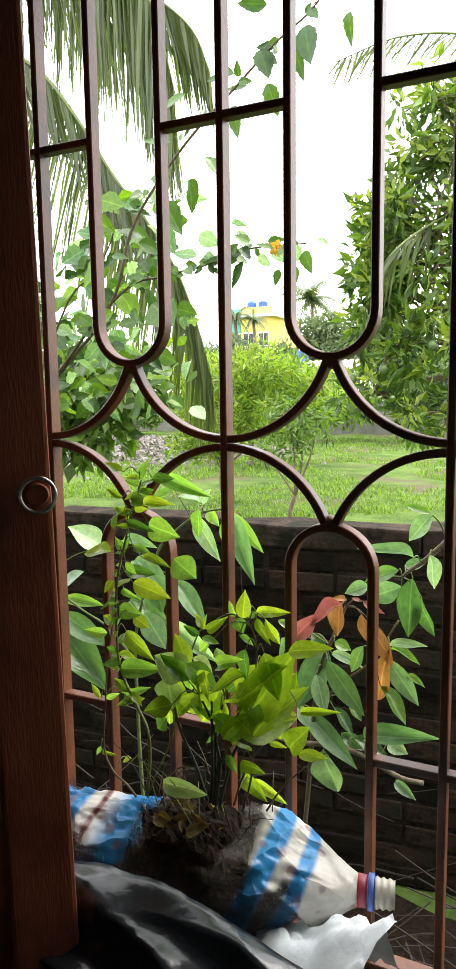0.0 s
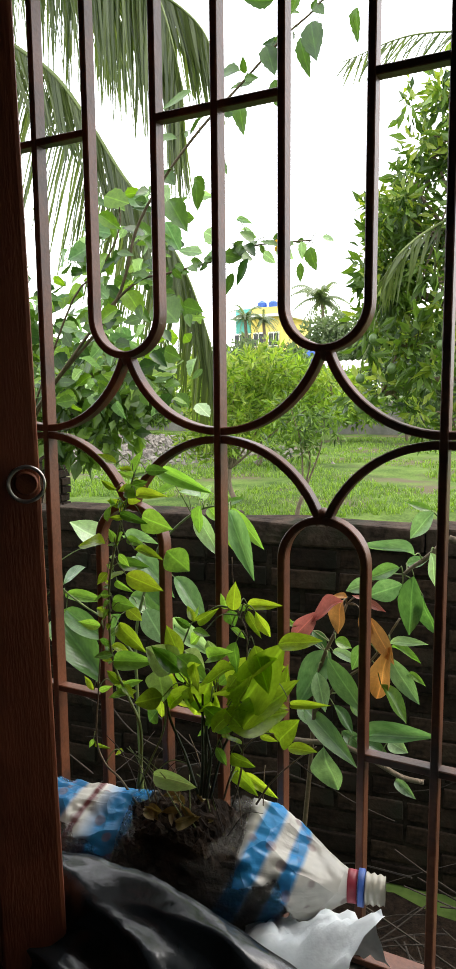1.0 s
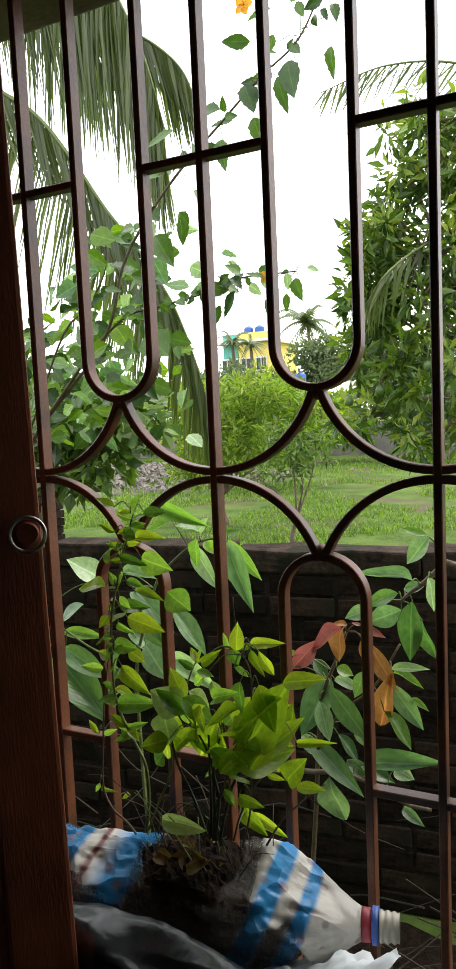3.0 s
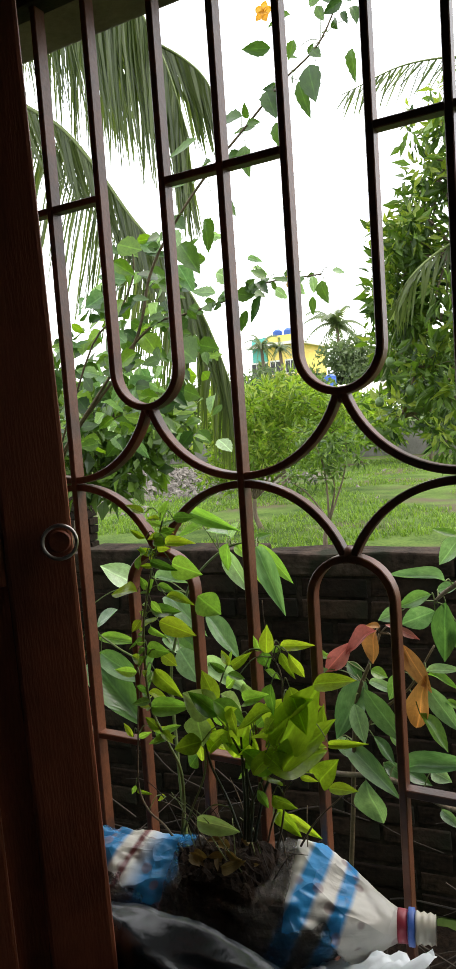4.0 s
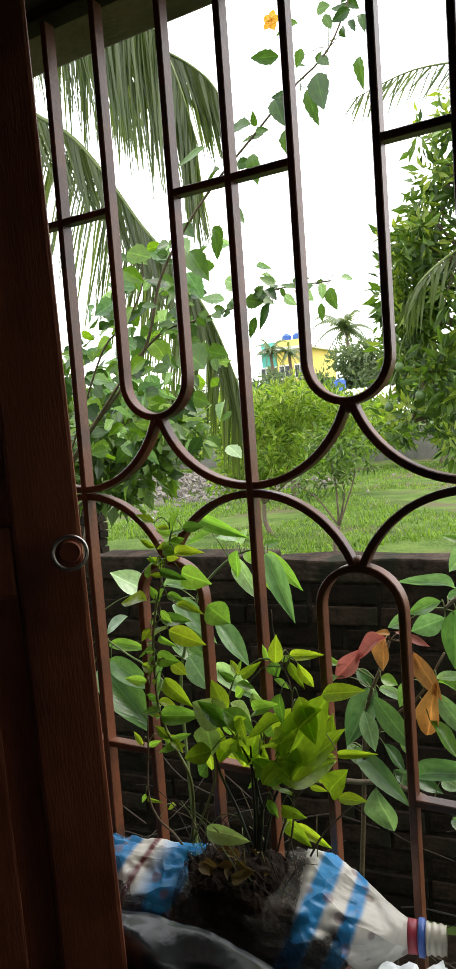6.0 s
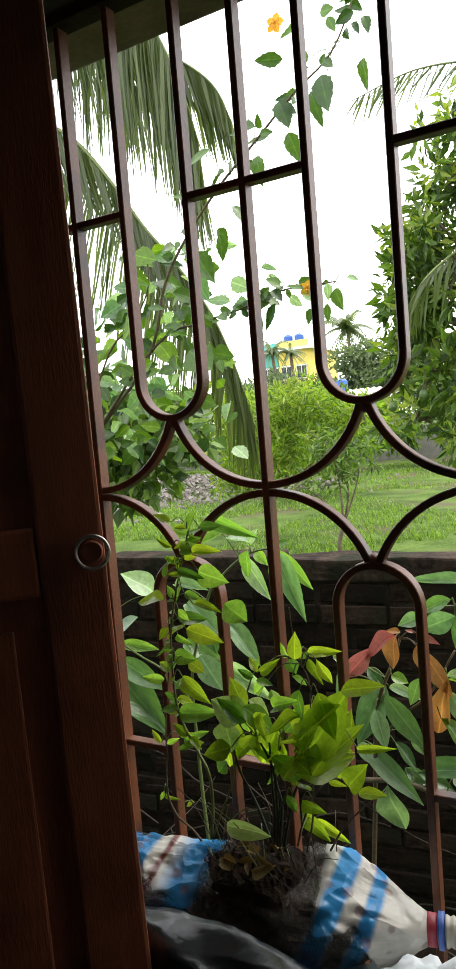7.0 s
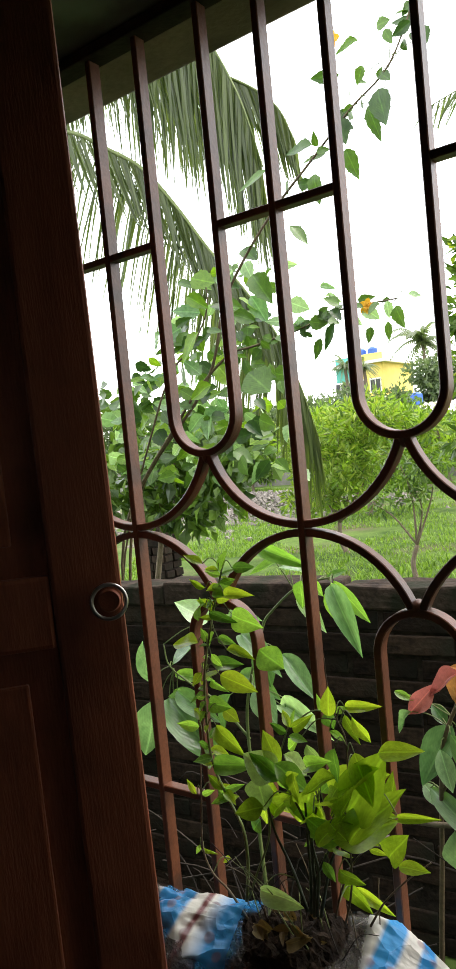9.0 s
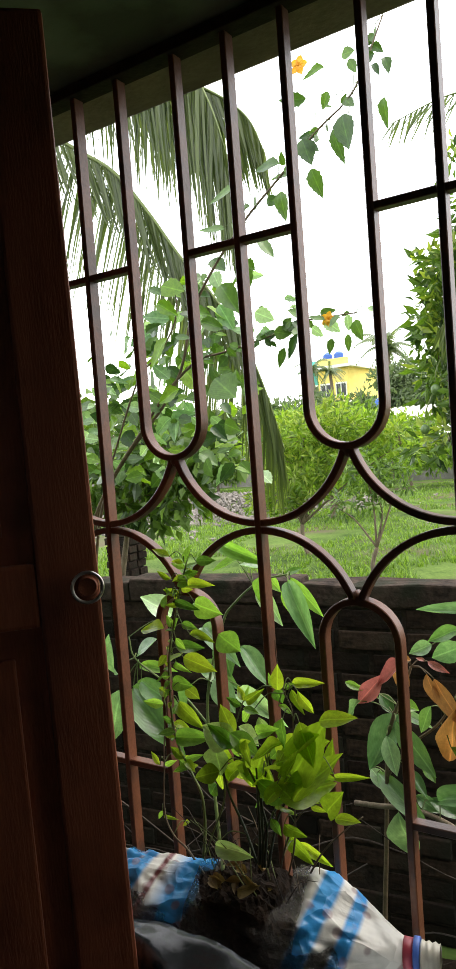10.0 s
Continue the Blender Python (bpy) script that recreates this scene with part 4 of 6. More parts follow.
for pts in VINE_STEMS:
    stem(trail, pts, 0.0014, 0.0008, BROWN_STEM, "runner")
leaves_on(trail, TRAIL + TRAIL_B + TRAIL_C + TRAIL_D, TRAIL_STEMS + VINE_STEMS, GREEN_STEM, 0.06, 0.0009)
# further leaves in the thick of the plant
for i in range(20):
    p = Vector((rnd.gauss(0.035, 0.05), -0.1 + rnd.uniform(-0.04, 0.03), rnd.uniform(0.96, 1.1)))
    ang = rnd.uniform(0.2, 2.9)
    q = p + Vector((math.cos(ang), rnd.uniform(-0.5, 0.4), math.sin(ang) * rnd.choice([1, 1, -0.7]))).normalized() * rnd.uniform(0.028, 0.05)
    put_leaf(trail, rnd.choice([HEART, HEART_G, OVATE, OVATE_LIME, OVATE_LIME]), p, q, rnd.uniform(0.38, 0.58))
# grassy shoots and thin twigs at the foot of the plants
for i in range(22):
    x = rnd.uniform(-0.1, 0.1)
    p = Vector((x, -0.1 + rnd.uniform(-0.03, 0.03), 0.855))
    q = p + Vector((rnd.gauss(0, 0.04), rnd.uniform(-0.02, 0.03), rnd.uniform(0.02, 0.1)))
    stem(trail, [p, p.lerp(q, 0.5) + Vector((0, 0, 0.015)), q], 0.0009, 0.0005, rnd.choice([BROWN_STEM, DRY_TWIG, GREEN_STEM]), "shoot", 4)


# ---- plastic sheet under the planter ----
def make_sheet():
    s = thing("plastic_sheet", (0.0, -0.24, SILL_Z), "crumpled black plastic sheet with a pale silvery edge on the sill", "plastic sheet")
    verts, faces = [], []
    NX, NV = 130, 60
    for i in range(NX + 1):
        u = i / NX
        x = -0.42 + 0.66 * u
        for j in range(NV + 1):
            v = j / NV
            # from behind the bottle, under it, up to a lip in front, then down over the sill edge
            q = Vector((x * 7, v * 5, 0))
            w = noise.noise(q) * 0.01 + noise.noise(q * Vector((2.6, 1.4, 1)).length) * 0.003 + abs(noise.noise(Vector((x * 6 + v * 6, v * 3, 5)))) * 0.012 + abs(noise.noise(Vector((x * 38 + v * 20, v * 22 - x * 9, 7)))) * 0.0012
            lip = 0.832 - 0.05 * max(0.0, (x - 0.05) / 0.19) ** 2
            if v < 0.35:
                t = v / 0.35
                y, z = -0.13 - 0.085 * t, SILL_Z + 0.03 + (lip - SILL_Z - 0.03) * t ** 2.2
            else:
                t = (v - 0.35) / 0.65
                # a rolled lip that falls steeply towards the room
                y = -0.215 - 0.16 * t ** 0.85
                k1 = min(1.0, t / 0.22)
                z = lip - 0.022 * k1 * k1 - 0.2 * max(0.0, t - 0.12) ** 1.15
            fold = (0.02 * (1 - abs(noise.noise(Vector((x * 5 + v * 4, v * 4 - x * 3, 1)))) * 1.8) ** 2 + 0.003 * noise.noise(Vector((x * 25, v * 14, 6)))) * min(1.0, max(0.0, v - 0.36) * 6)
            verts.append((x, y + w * (0.4 + v) - fold + 0.24 - 0.06 * max(0, x), z + w + fold - SILL_Z))
    for i in range(NX):
        for j in range(NV):
            a = i * (NV + 1) + j
            faces.append((a, a + 1, a + NV + 2, a + NV + 1))
    ob = raw_part("black_film", verts, faces, BLACK_FILM, s, smooth=True)
    # pale crumpled end
    verts, faces = [], []
    NX, NV = 26, 22
    for i in range(NX + 1):
        for j in range(NV + 1):
            u, v = i / NX, j / NV
            q = Vector((u * 4, v * 4, 3))
            w = noise.noise(q) * 0.016 + abs(noise.noise(q * 2.2)) * 0.014
            x = 0.09 + 0.175 * u + 0.02 * noise.noise(Vector((v * 3, 0, 9)))
            y = -0.07 - 0.17 * v
            z = SILL_Z + 0.055 + 0.17 * math.sin(min(1.0, v * 1.5) * math.pi * 0.5) * (0.35 + 0.65 * u) * (1 - 0.75 * max(0, v - 0.35)) + w
            verts.append((x, y + w + 0.24, z - SILL_Z))
    for i in range(NX):
        for j in range(NV):
            a = i * (NV + 1) + j
            faces.append((a, a + 1, a + NV + 2, a + NV + 1))
    pale = raw_part("pale_film", verts, faces, WHITE_FILM, s, smooth=True)
    tagged(pale, "pale silvery crumpled plastic")
    return s


make_sheet()

# ---- ground outside ----
GZ = -0.3


def make_ground():
    verts, faces = [], []
    xs = [-400, -120, -60] + [-30 + 0.6 * i for i in range(76)] + [30, 80, 300]
    ys = [-500, -100, -20, -3.4, 0.1] + [1.7 + 0.55 * i for i in range(60)] + [45, 80, 200, 600]
    for y in ys:
        for x in xs:
            z = GZ
            if y > 1.8:
                z += 0.05 * noise.noise(Vector((x * 0.35, y * 0.35, 0))) + 0.03 * noise.noise(Vector((x, y, 4)))
            verts.append((x, y, z))
    W = len(xs)
    for j in range(len(ys) - 1):
        for i in range(W - 1):
            a = j * W + i
            faces.append((a, a + 1, a + W + 1, a + W))
    tagged(raw_part("ground", verts, faces, GRASS_GROUND, smooth=True), "rough green grass of a garden plot", "ground", kind="structure")


make_ground()
# strip of bare soil between house and garden wall
bm = bmesh.new()
bmesh.ops.create_grid(bm, x_segments=60, y_segments=14, size=1.0)
for v in bm.verts:
    v.co = Vector((v.co.x * 4.0 - 1.0, 0.7 + v.co.y * 0.62, GZ + 0.03 + 0.03 * noise.noise(v.co * Vector((14, 3, 1)).length)))
    v.co.z += 0.03 * noise.noise(Vector((v.co.x * 6, v.co.y * 6, 0)))
tagged(part("soil_strip", bm, SOIL, smooth=True), "dark bare soil beside the brick wall", "soil", kind="structure")


def grass_tufts(name, n, area, hmin, hmax, mat, label):
    verts, faces = [], []
    r = random.Random(11)
    for i in range(n):
        x, y = r.uniform(area[0], area[1]), area[2] + (area[3] - area[2]) * r.random() ** 1.7
        x = x * (y / area[3]) ** 0.6 - 0.42 * y
        if noise.noise(Vector((x * 0.45, y * 0.45, 8))) < -0.08:
            continue
        for k in range(5):
            a, h = r.uniform(0, 6.28), r.uniform(hmin, hmax)
            b = Vector((x + r.uniform(-0.07, 0.07), y + r.uniform(-0.07, 0.07), GZ - 0.03))
            lean = Vector((math.cos(a), math.sin(a), 0)) * h * r.uniform(0.2, 0.7)
            wd = Vector((-math.sin(a), math.cos(a), 0)) * r.uniform(0.006, 0.014)
            s = len(verts)
            verts += [b - wd, b + wd, b + lean * 0.4 + wd * 0.8 + Vector((0, 0, h * 0.6)), b + lean * 0.4 - wd * 0.8 + Vector((0, 0, h * 0.6)), b + lean + Vector((0, 0, h * 0.9))]
            faces += [(s, s + 1, s + 2, s + 3), (s + 3, s + 2, s + 4)]
    tagged(raw_part(name, [tuple(v) for v in verts], faces, mat), label, "grass", kind="stuff")


grass_tufts("grass", 26000, (-9, 9, 1.9, 24), 0.03, 0.15, GRASS_BLADE, "uneven green grass tufts in the garden")


# rubble heap
def rubble_heap():
    verts, faces = [], []
    r = random.Random(5)
    for i in range(3600):
        x, y = r.gauss(-11.4, 2.0), r.gauss(15.8, 2.3)
        s = 0.03 + 0.13 * r.random() ** 2.5
        h = 0.4 * math.exp(-((x + 11.8) / 2.6) ** 2 - ((y - 17.0) / 2.6) ** 2)
        c = Vector((x, y, GZ + h * r.uniform(0.6, 1.0)))
        k = len(verts)
        rot = Euler((r.uniform(0, 6), r.uniform(0, 6), r.uniform(0, 6))).to_matrix()
        for a in ((1, 0, 0), (-1, 0, 0), (0, 1, 0), (0, -1, 0), (0, 0, 0.8), (0, 0, -0.8)):
            verts.append(tuple(c + rot @ Vector(a) * s * r.uniform(0.5, 1.0)))
        for f in ((0, 2, 4), (2, 1, 4), (1, 3, 4), (3, 0, 4), (2, 0, 5), (1, 2, 5), (3, 1, 5), (0, 3, 5)):
            faces.append(tuple(k + q for q in f))
    tagged(raw_part("rubble", verts, faces, RUBBLE), "grey heap of broken rubble and dry earth", "rubble", kind="stuff")


rubble_heap()

# ---- far compound wall, sheds, houses ----
FW = 26.0
for i in range(14):
    x = -27 + i * 2.4
    w = thing("compound_wall", (x, FW, GZ - 0.1), "weathered grey concrete compound wall panel", "wall", "compound wall panels")
    slab("panel", (x + 0.1, FW - 0.06, GZ - 0.1), (x + 2.3, FW + 0.06, 1.0 + 0.06 * math.sin(i * 2.1)), CONCRETE, w)
    slab("pillar", (x - 0.12, FW - 0.14, GZ - 0.1), (x + 0.12, FW + 0.14, 1.12 + 0.05 * math.sin(i * 1.3)), CONCRETE, w)


def make_pillar(x, y, top):
    """Ruined gate pillar of rough bricks."""
    r = random.Random(14)
    p = thing("gate_pillar", (x, y, GZ), "crumbling old brick gate pillar in the garden", "pillar")
    bm = bmesh.new()
    box(bm, (-0.115, -0.115, -0.05), (0.115, 0.115, top - GZ - 0.05))
    part("mortar_core", bm, MORTAR, p, "dark mortar")
    bm = bmesh.new()
    box(bm, (-0.06, -0.05, 0), (0.06, 0.05, 0.068), 0.007)
    for v in bm.verts:
        v.co += Vector([0.006 * noise.noise(v.co * 24 + Vector((k, 0, 0))) for k in range(3)])
    me = bpy.data.meshes.new("brick")
    bm.to_mesh(me)
    bm.free()
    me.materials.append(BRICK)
    for j in range(int((top - GZ) / 0.08)):
        for a in range(4):
            for k in (-0.065, 0.065):
                if j > 12 and r.random() < 0.2:
                    continue
                ob = new("brick", me)
                ob.parent = p
                ob.matrix_basis = pose(0, 0, j * 0.08, 0, 0, 90 * a) @ pose(k + r.uniform(-0.012, 0.012), -0.1 + r.uniform(-0.015, 0.012), 0, 0, r.uniform(-3, 3), r.uniform(-5, 5))


make_pillar(-4.34, 4.6, 1.35)


def make_shed():
    s = thing("shed", (-12, 31, GZ), "low shed with a grey corrugated tin roof", "shed")
    slab("wall", (-14.2, 30.2, GZ), (-9.6, 33, 2.0), CONCRETE, s)
    verts, faces = [], []
    for i in range(81):
        x = -14.6 + 5.4 * i / 80
        z = 0.04 * math.sin(i * 1.4)
        verts += [(x + 12, -1.4, 2.05 + z - GZ), (x + 12, 2.6, 2.75 + z - GZ), (x + 12, -1.4, 2.1 + z - GZ), (x + 12, 2.6, 2.8 + z - GZ)]
    for i in range(80):
        a = i * 4
        faces += [(a, a + 4, a + 5, a + 1), (a + 2, a + 3, a + 7, a + 6), (a, a + 2, a + 6, a + 4), (a + 1, a + 5, a + 7, a + 3)]
    raw_part("roof", verts, faces, TIN_ROOF, s)


make_shed()


def make_tank(place, label):
    t = thing("water_tank", place, label, "water tank", "rooftop tanks")
    bm = bmesh.new()
    bmesh.ops.create_cone(bm, cap_ends=True, segments=20, radius1=0.3, radius2=0.29, depth=0.5, matrix=Matrix.Translation((0, 0, 0.25)))
    bmesh.ops.create_cone(bm, cap_ends=True, segments=20, radius1=0.29, radius2=0.12, depth=0.09, matrix=Matrix.Translation((0, 0, 0.545)))
    part("drum", bm, BLUE_TANK, t)


make_tank((-12.3, 33.0, 2.74), "small blue plastic water tank on the shed roof")


def make_house(name, label, x0, x1, y0, z1, wall_mat, floors, tanks=0):
    h = thing(name, ((x0 + x1) / 2, y0, GZ), label, "house")
    slab("wall", (x0, y0, GZ), (x1, y0 + 7, z1), wall_mat, h)
    slab("roof_slab", (x0 - 0.5, y0 - 0.6, z1), (x1 + 0.5, y0 + 7.2, z1 + 0.25), WHITE_WALL, h)
    slab("parapet", (x0, y0, z1 + 0.25), (x1, y0 + 0.2, z1 + 0.9), wall_mat, h)
    for f in range(floors):
        zc = z1 - 1.9 - f * 3.1
        slab("floor_band", (x0 - 0.15, y0 - 0.12, zc - 1.3), (x1 + 0.15, y0 + 0.01, zc - 1.1), WHITE_WALL, h)
        n = max(2, int((x1 - x0) / 2.4))
        for i in range(n):
            xc = x0 + (i + 0.5) * (x1 - x0) / n
            w = slab("window", (xc - 0.55, y0 - 0.05, zc - 0.7), (xc + 0.55, y0 + 0.05, zc + 0.6), WHITE_WALL, h)
            for sx in (-0.25, 0.25):
                bm = bmesh.new()
                box(bm, (sx - 0.2, -0.075, -0.55), (sx + 0.2, -0.052, 0.5))
                part("pane", bm, DARK_OPENING, w)
    for i in range(tanks):
        t = thing("water_tank", (x0 + 0.75 + 1.1 * i, y0 + 0.8, z1 + 0.25), "blue plastic rooftop water tank", "water tank", "rooftop tanks")
        bm = bmesh.new()
        bmesh.ops.create_cone(bm, cap_ends=True, segments=20, radius1=0.45, radius2=0.44, depth=1.1, matrix=Matrix.Translation((0, 0, 0.55)))
        bmesh.ops.create_cone(bm, cap_ends=True, segments=20, radius1=0.44, radius2=0.18, depth=0.2, matrix=Matrix.Translation((0, 0, 1.2)))
        part("drum", bm, BLUE_TANK, t, smooth=False)


make_house("yellow_house", "two-storey yellow house with a flat roof", -28.4, -25.4, 60, 7.9, YELLOW_WALL, 2, 2)
make_house("teal_house", "teal painted house beside the yellow one", -30.2, -28.7, 60.5, 7.9, TEAL_WALL, 2)


# ---- trees ----
def crown_leaves(name, clusters, per, size, spread, material, parent, seed=1, droop=0.5, wide=0.3):
    """Whorls of small pointed leaves round the twig ends, joined into one crown."""
    r = np.random.default_rng(seed)
    verts, faces = [], []
    for c in clusters:
        for k in range(per):
            d = r.normal(size=3)
            d /= np.linalg.norm(d) + 1e-6
            b = np.array(c) + d * spread * r.random() ** 0.6
            d[2] -= droop * (0.4 + 0.8 * r.random())
            d /= np.linalg.norm(d) + 1e-6
            side = np.cross(d, r.normal(size=3))
            side /= np.linalg.norm(side) + 1e-6
            up = np.cross(side, d)
            ln = size * (0.6 + 0.7 * r.random())
            w = ln * wide * 0.5
            s = len(verts)
            m = b + d * ln * 0.45
            verts += [tuple(b), tuple(m + side * w + up * w * 0.35), tuple(b + d * ln - up * ln * 0.12), tuple(m - side * w + up * w * 0.35), tuple(m)]
            faces += [(s, s + 1, s + 4), (s + 1, s + 2, s + 4), (s + 2, s + 3, s + 4), (s + 3, s, s + 4)]
    return raw_part(name, [tuple(np.array(v) - np.array(parent.location)) for v in verts], faces, material, parent)


def make_tree(name, label, base, fork, limbs, blobs, nclusters, per, size, spread, material, r0, seed, droop=0.5, wide=0.3, bark=BARK, gaps=-0.22, shoots=None):
    """Trunk from base to fork, limbs towards the crown's lobes, and whorls of leaves filling the lobes unevenly."""
    t = thing(name, base, label, "tree")
    r = random.Random(seed)
    base, fork = Vector(base), Vector(fork)
    mid = base.lerp(fork, 0.5) + Vector((r.uniform(-0.1, 0.1), 0, 0))
    stem(t, [base, mid, fork], r0, r0 * 0.7, bark, "trunk", 9)
    clusters = []
    for bx, by, bz, rx, rz, dens in (b if len(b) > 5 else (*b, 1.0) for b in blobs):
        c = Vector((bx, by, bz))
        stem(t, [fork, fork.lerp(c, 0.5) + Vector((r.uniform(-0.1, 0.1), r.uniform(-0.1, 0.1), 0.08)), c], r0 * 0.45, r0 * 0.12, bark, "limb", 7)
        for i in range(int(nclusters * dens)):
            while True:
                d = Vector((r.uniform(-1, 1), r.uniform(-1, 1), r.uniform(-1, 1)))
                if d.length < 1 and d.length > 0.25:
                    break
            if noise.noise(d * 2.3 + c) < gaps:
                continue
            p = c + Vector((d.x * rx, d.y * rx, d.z * rz))
            clusters.append(tuple(p))
        for i in range(7):
            p = Vector(r.choice(clusters[-max(1, int(nclusters * dens) // 2):]))
            stem(t, [c, c.lerp(p, 0.5) + Vector((0, 0, 0.04)), p], r0 * 0.14, r0 * 0.05, bark, "twig", 5)
    crown_leaves("crown", clusters, per, size, spread, material, t, seed, droop, wide)
    if shoots:
        tops = [(x + r.uniform(-0.05, 0.05), y - 0.06, z + 0.08) for x, y, z in clusters if r.random() < 0.42]
        young = crown_leaves("new_growth", tops, 9, size * 0.9, spread * 0.6, shoots, t, seed + 1, 0.1, wide)
        tagged(young, "pale yellow-green young leaves", kind="stuff")
    return t


# slim light-green trees in the garden
make_tree("garden_tree", "slim forked young tree with sparse green leaves in the grass", (-2.72, 7.2, GZ), (-2.69, 7.2, 0.15), 3,
          [(-3.2, 7.2, 0.66, 0.28, 0.12, 0.5), (-2.68, 7.2, 0.8, 0.25, 0.22, 0.8), (-2.44, 7.25, 1.02, 0.28, 0.2, 0.7), (-2.84, 7.2, 1.16, 0.28, 0.2, 0.7)], 60, 8, 0.12, 0.08, CROWN_MANGO, 0.034, 3, 0.3, 0.26, gaps=-0.05)
make_tree("garden_tree", "leafy young tree with light green leaves in the grass", (-4.5, 9.0, GZ), (-4.6, 9.0, 0.2), 3,
          [(-4.99, 9.0, 1.2, 0.5, 0.4), (-4.53, 9.1, 1.53, 0.5, 0.4), (-4.0, 9.1, 1.7, 0.45, 0.35), (-4.94, 8.9, 0.62, 0.45, 0.3), (-4.4, 9.0, 0.8, 0.5, 0.3), (-3.54, 9.2, 1.55, 0.4, 0.3, 0.6), (-3.05, 9.3, 1.35, 0.35, 0.3, 0.4), (-5.29, 9.1, 1.5, 0.4, 0.4, 0.8), (-3.96, 9.0, 1.15, 0.45, 0.35, 0.8)], 85, 9, 0.15, 0.12, CROWN_LIGHT, 0.045, 4, -0.05, 0.27, gaps=-0.08, shoots=YOUNG_LEAF)
make_tree("garden_tree", "young tree with light green leaves further back", (-6.4, 14.0, GZ), (-6.4, 14.0, 0.5), 3,
          [(-6.2, 14.0, 1.7, 0.9, 0.5), (-5.2, 14.2, 1.3, 0.8, 0.6), (-7.3, 14.2, 1.6, 0.8, 0.6), (-6.0, 14.0, 0.7, 1.2, 0.45)], 200, 14, 0.15, 0.18, CROWN_LIGHT, 0.07, 5, 0.2, 0.4)
# fruit tree with hanging green fruit
mango = make_tree("fruit_tree", "dense dark green fruit tree with hanging green fruit", (0.15, 6.6, GZ), (-0.1, 6.2, 1.5), 5,
                  [(-0.95, 5.6, 2.75, 0.5, 0.35, 0.7), (-0.85, 5.5, 2.3, 0.6, 0.35), (-0.5, 5.6, 2.75, 0.55, 0.5), (-1.2, 5.6, 1.8, 0.45, 0.3, 0.75), (-0.55, 5.5, 1.75, 0.55, 0.4, 0.75), (0.1, 5.9, 2.6, 0.7, 1.0, 1.3), (0.2, 5.9, 1.6, 0.7, 0.5, 0.7),
                   (-0.7, 5.7, 3.35, 0.4, 0.25, 0.35), (-0.4, 5.7, 3.75, 0.45, 0.25, 0.6), (-0.2, 5.7, 3.3, 0.45, 0.4, 0.9), (-1.25, 5.6, 2.35, 0.22, 0.2, 0.35), (-1.05, 5.6, 3.1, 0.25, 0.15, 0.2), (-1.2, 5.6, 2.85, 0.3, 0.2, 0.45), (-1.3, 5.6, 2.4, 0.3, 0.3, 0.6), (-0.9, 5.6, 3.35, 0.4, 0.2, 0.4), (-0.75, 5.6, 3.78, 0.4, 0.16, 0.4), (-1.3, 5.6, 1.35, 0.35, 0.15, 0.3), (-0.7, 5.5, 1.2, 0.4, 0.15, 0.3)],
                  88, 11, 0.15, 0.13, CROWN_MANGO, 0.1, 8, 0.45, 0.36, gaps=0.06, shoots=YOUNG_LEAF)
for x, y, z in ((-1.28, 5.2, 1.83), (-1.42, 5.3, 1.5), (-1.12, 5.2, 1.58), (-0.7, 5.1, 1.75)):
    bm = bmesh.new()
    bmesh.ops.create_icosphere(bm, subdivisions=3, radius=0.04)
    for v in bm.verts:
        v.co = Vector((v.co.x * 0.95, v.co.y * 0.9, v.co.z * 1.12 + 0.004 * noise.noise(v.co * 20)))
    f = part("fruit", bm, MANGO_SKIN, mango, "round green unripe fruit", smooth=True)
    f.location = Vector((x, y, z)) - mango.location
    stem(mango, [(x, y, z + 0.055), (x + 0.01, y + 0.02, z + 0.16), (x + 0.05, y + 0.1, z + 0.3)], 0.004, 0.006, GREEN_STEM, "fruit_stalk", 5)

# broad-leaved bush at the wall corner
make_tree("broadleaf_bush", "dense broad-leaved green bush behind the wall", (-3.7, 3.6, GZ), (-3.3, 3.5, 1.0), 4,
          [(-2.7, 3.2, 1.5, 0.35, 0.22), (-3.2, 3.3, 1.6, 0.5, 0.35), (-2.35, 3.2, 1.4, 0.22, 0.16, 0.5), (-3.4, 3.4, 1.2, 0.4, 0.3), (-2.85, 3.3, 1.15, 0.4, 0.2)], 65, 8, 0.12, 0.12, CROWN_MANGO, 0.03, 9, 0.5, 0.62)
# far trees, with distance haze put into their crown colour
r_far = random.Random(21)
for x, y, h in ((-36, 44, 5.0), (-31.5, 46, 4.6), (-27.5, 44, 4.3), (-23.8, 46, 4.6), (-19.5, 45, 5.2), (-16.5, 45, 6.2), (-13.2, 43, 6.6), (-9.5, 42, 6.0), (-5.5, 42, 6.4), (-40, 42, 5.2)):
    make_tree("far_tree", "green tree beyond the compound wall, haze in its leaf colour", (x, y, GZ), (x, y, h * 0.4), 3,
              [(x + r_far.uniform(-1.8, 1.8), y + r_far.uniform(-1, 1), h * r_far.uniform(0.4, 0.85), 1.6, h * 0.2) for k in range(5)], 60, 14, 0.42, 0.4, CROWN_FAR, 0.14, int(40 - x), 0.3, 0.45)
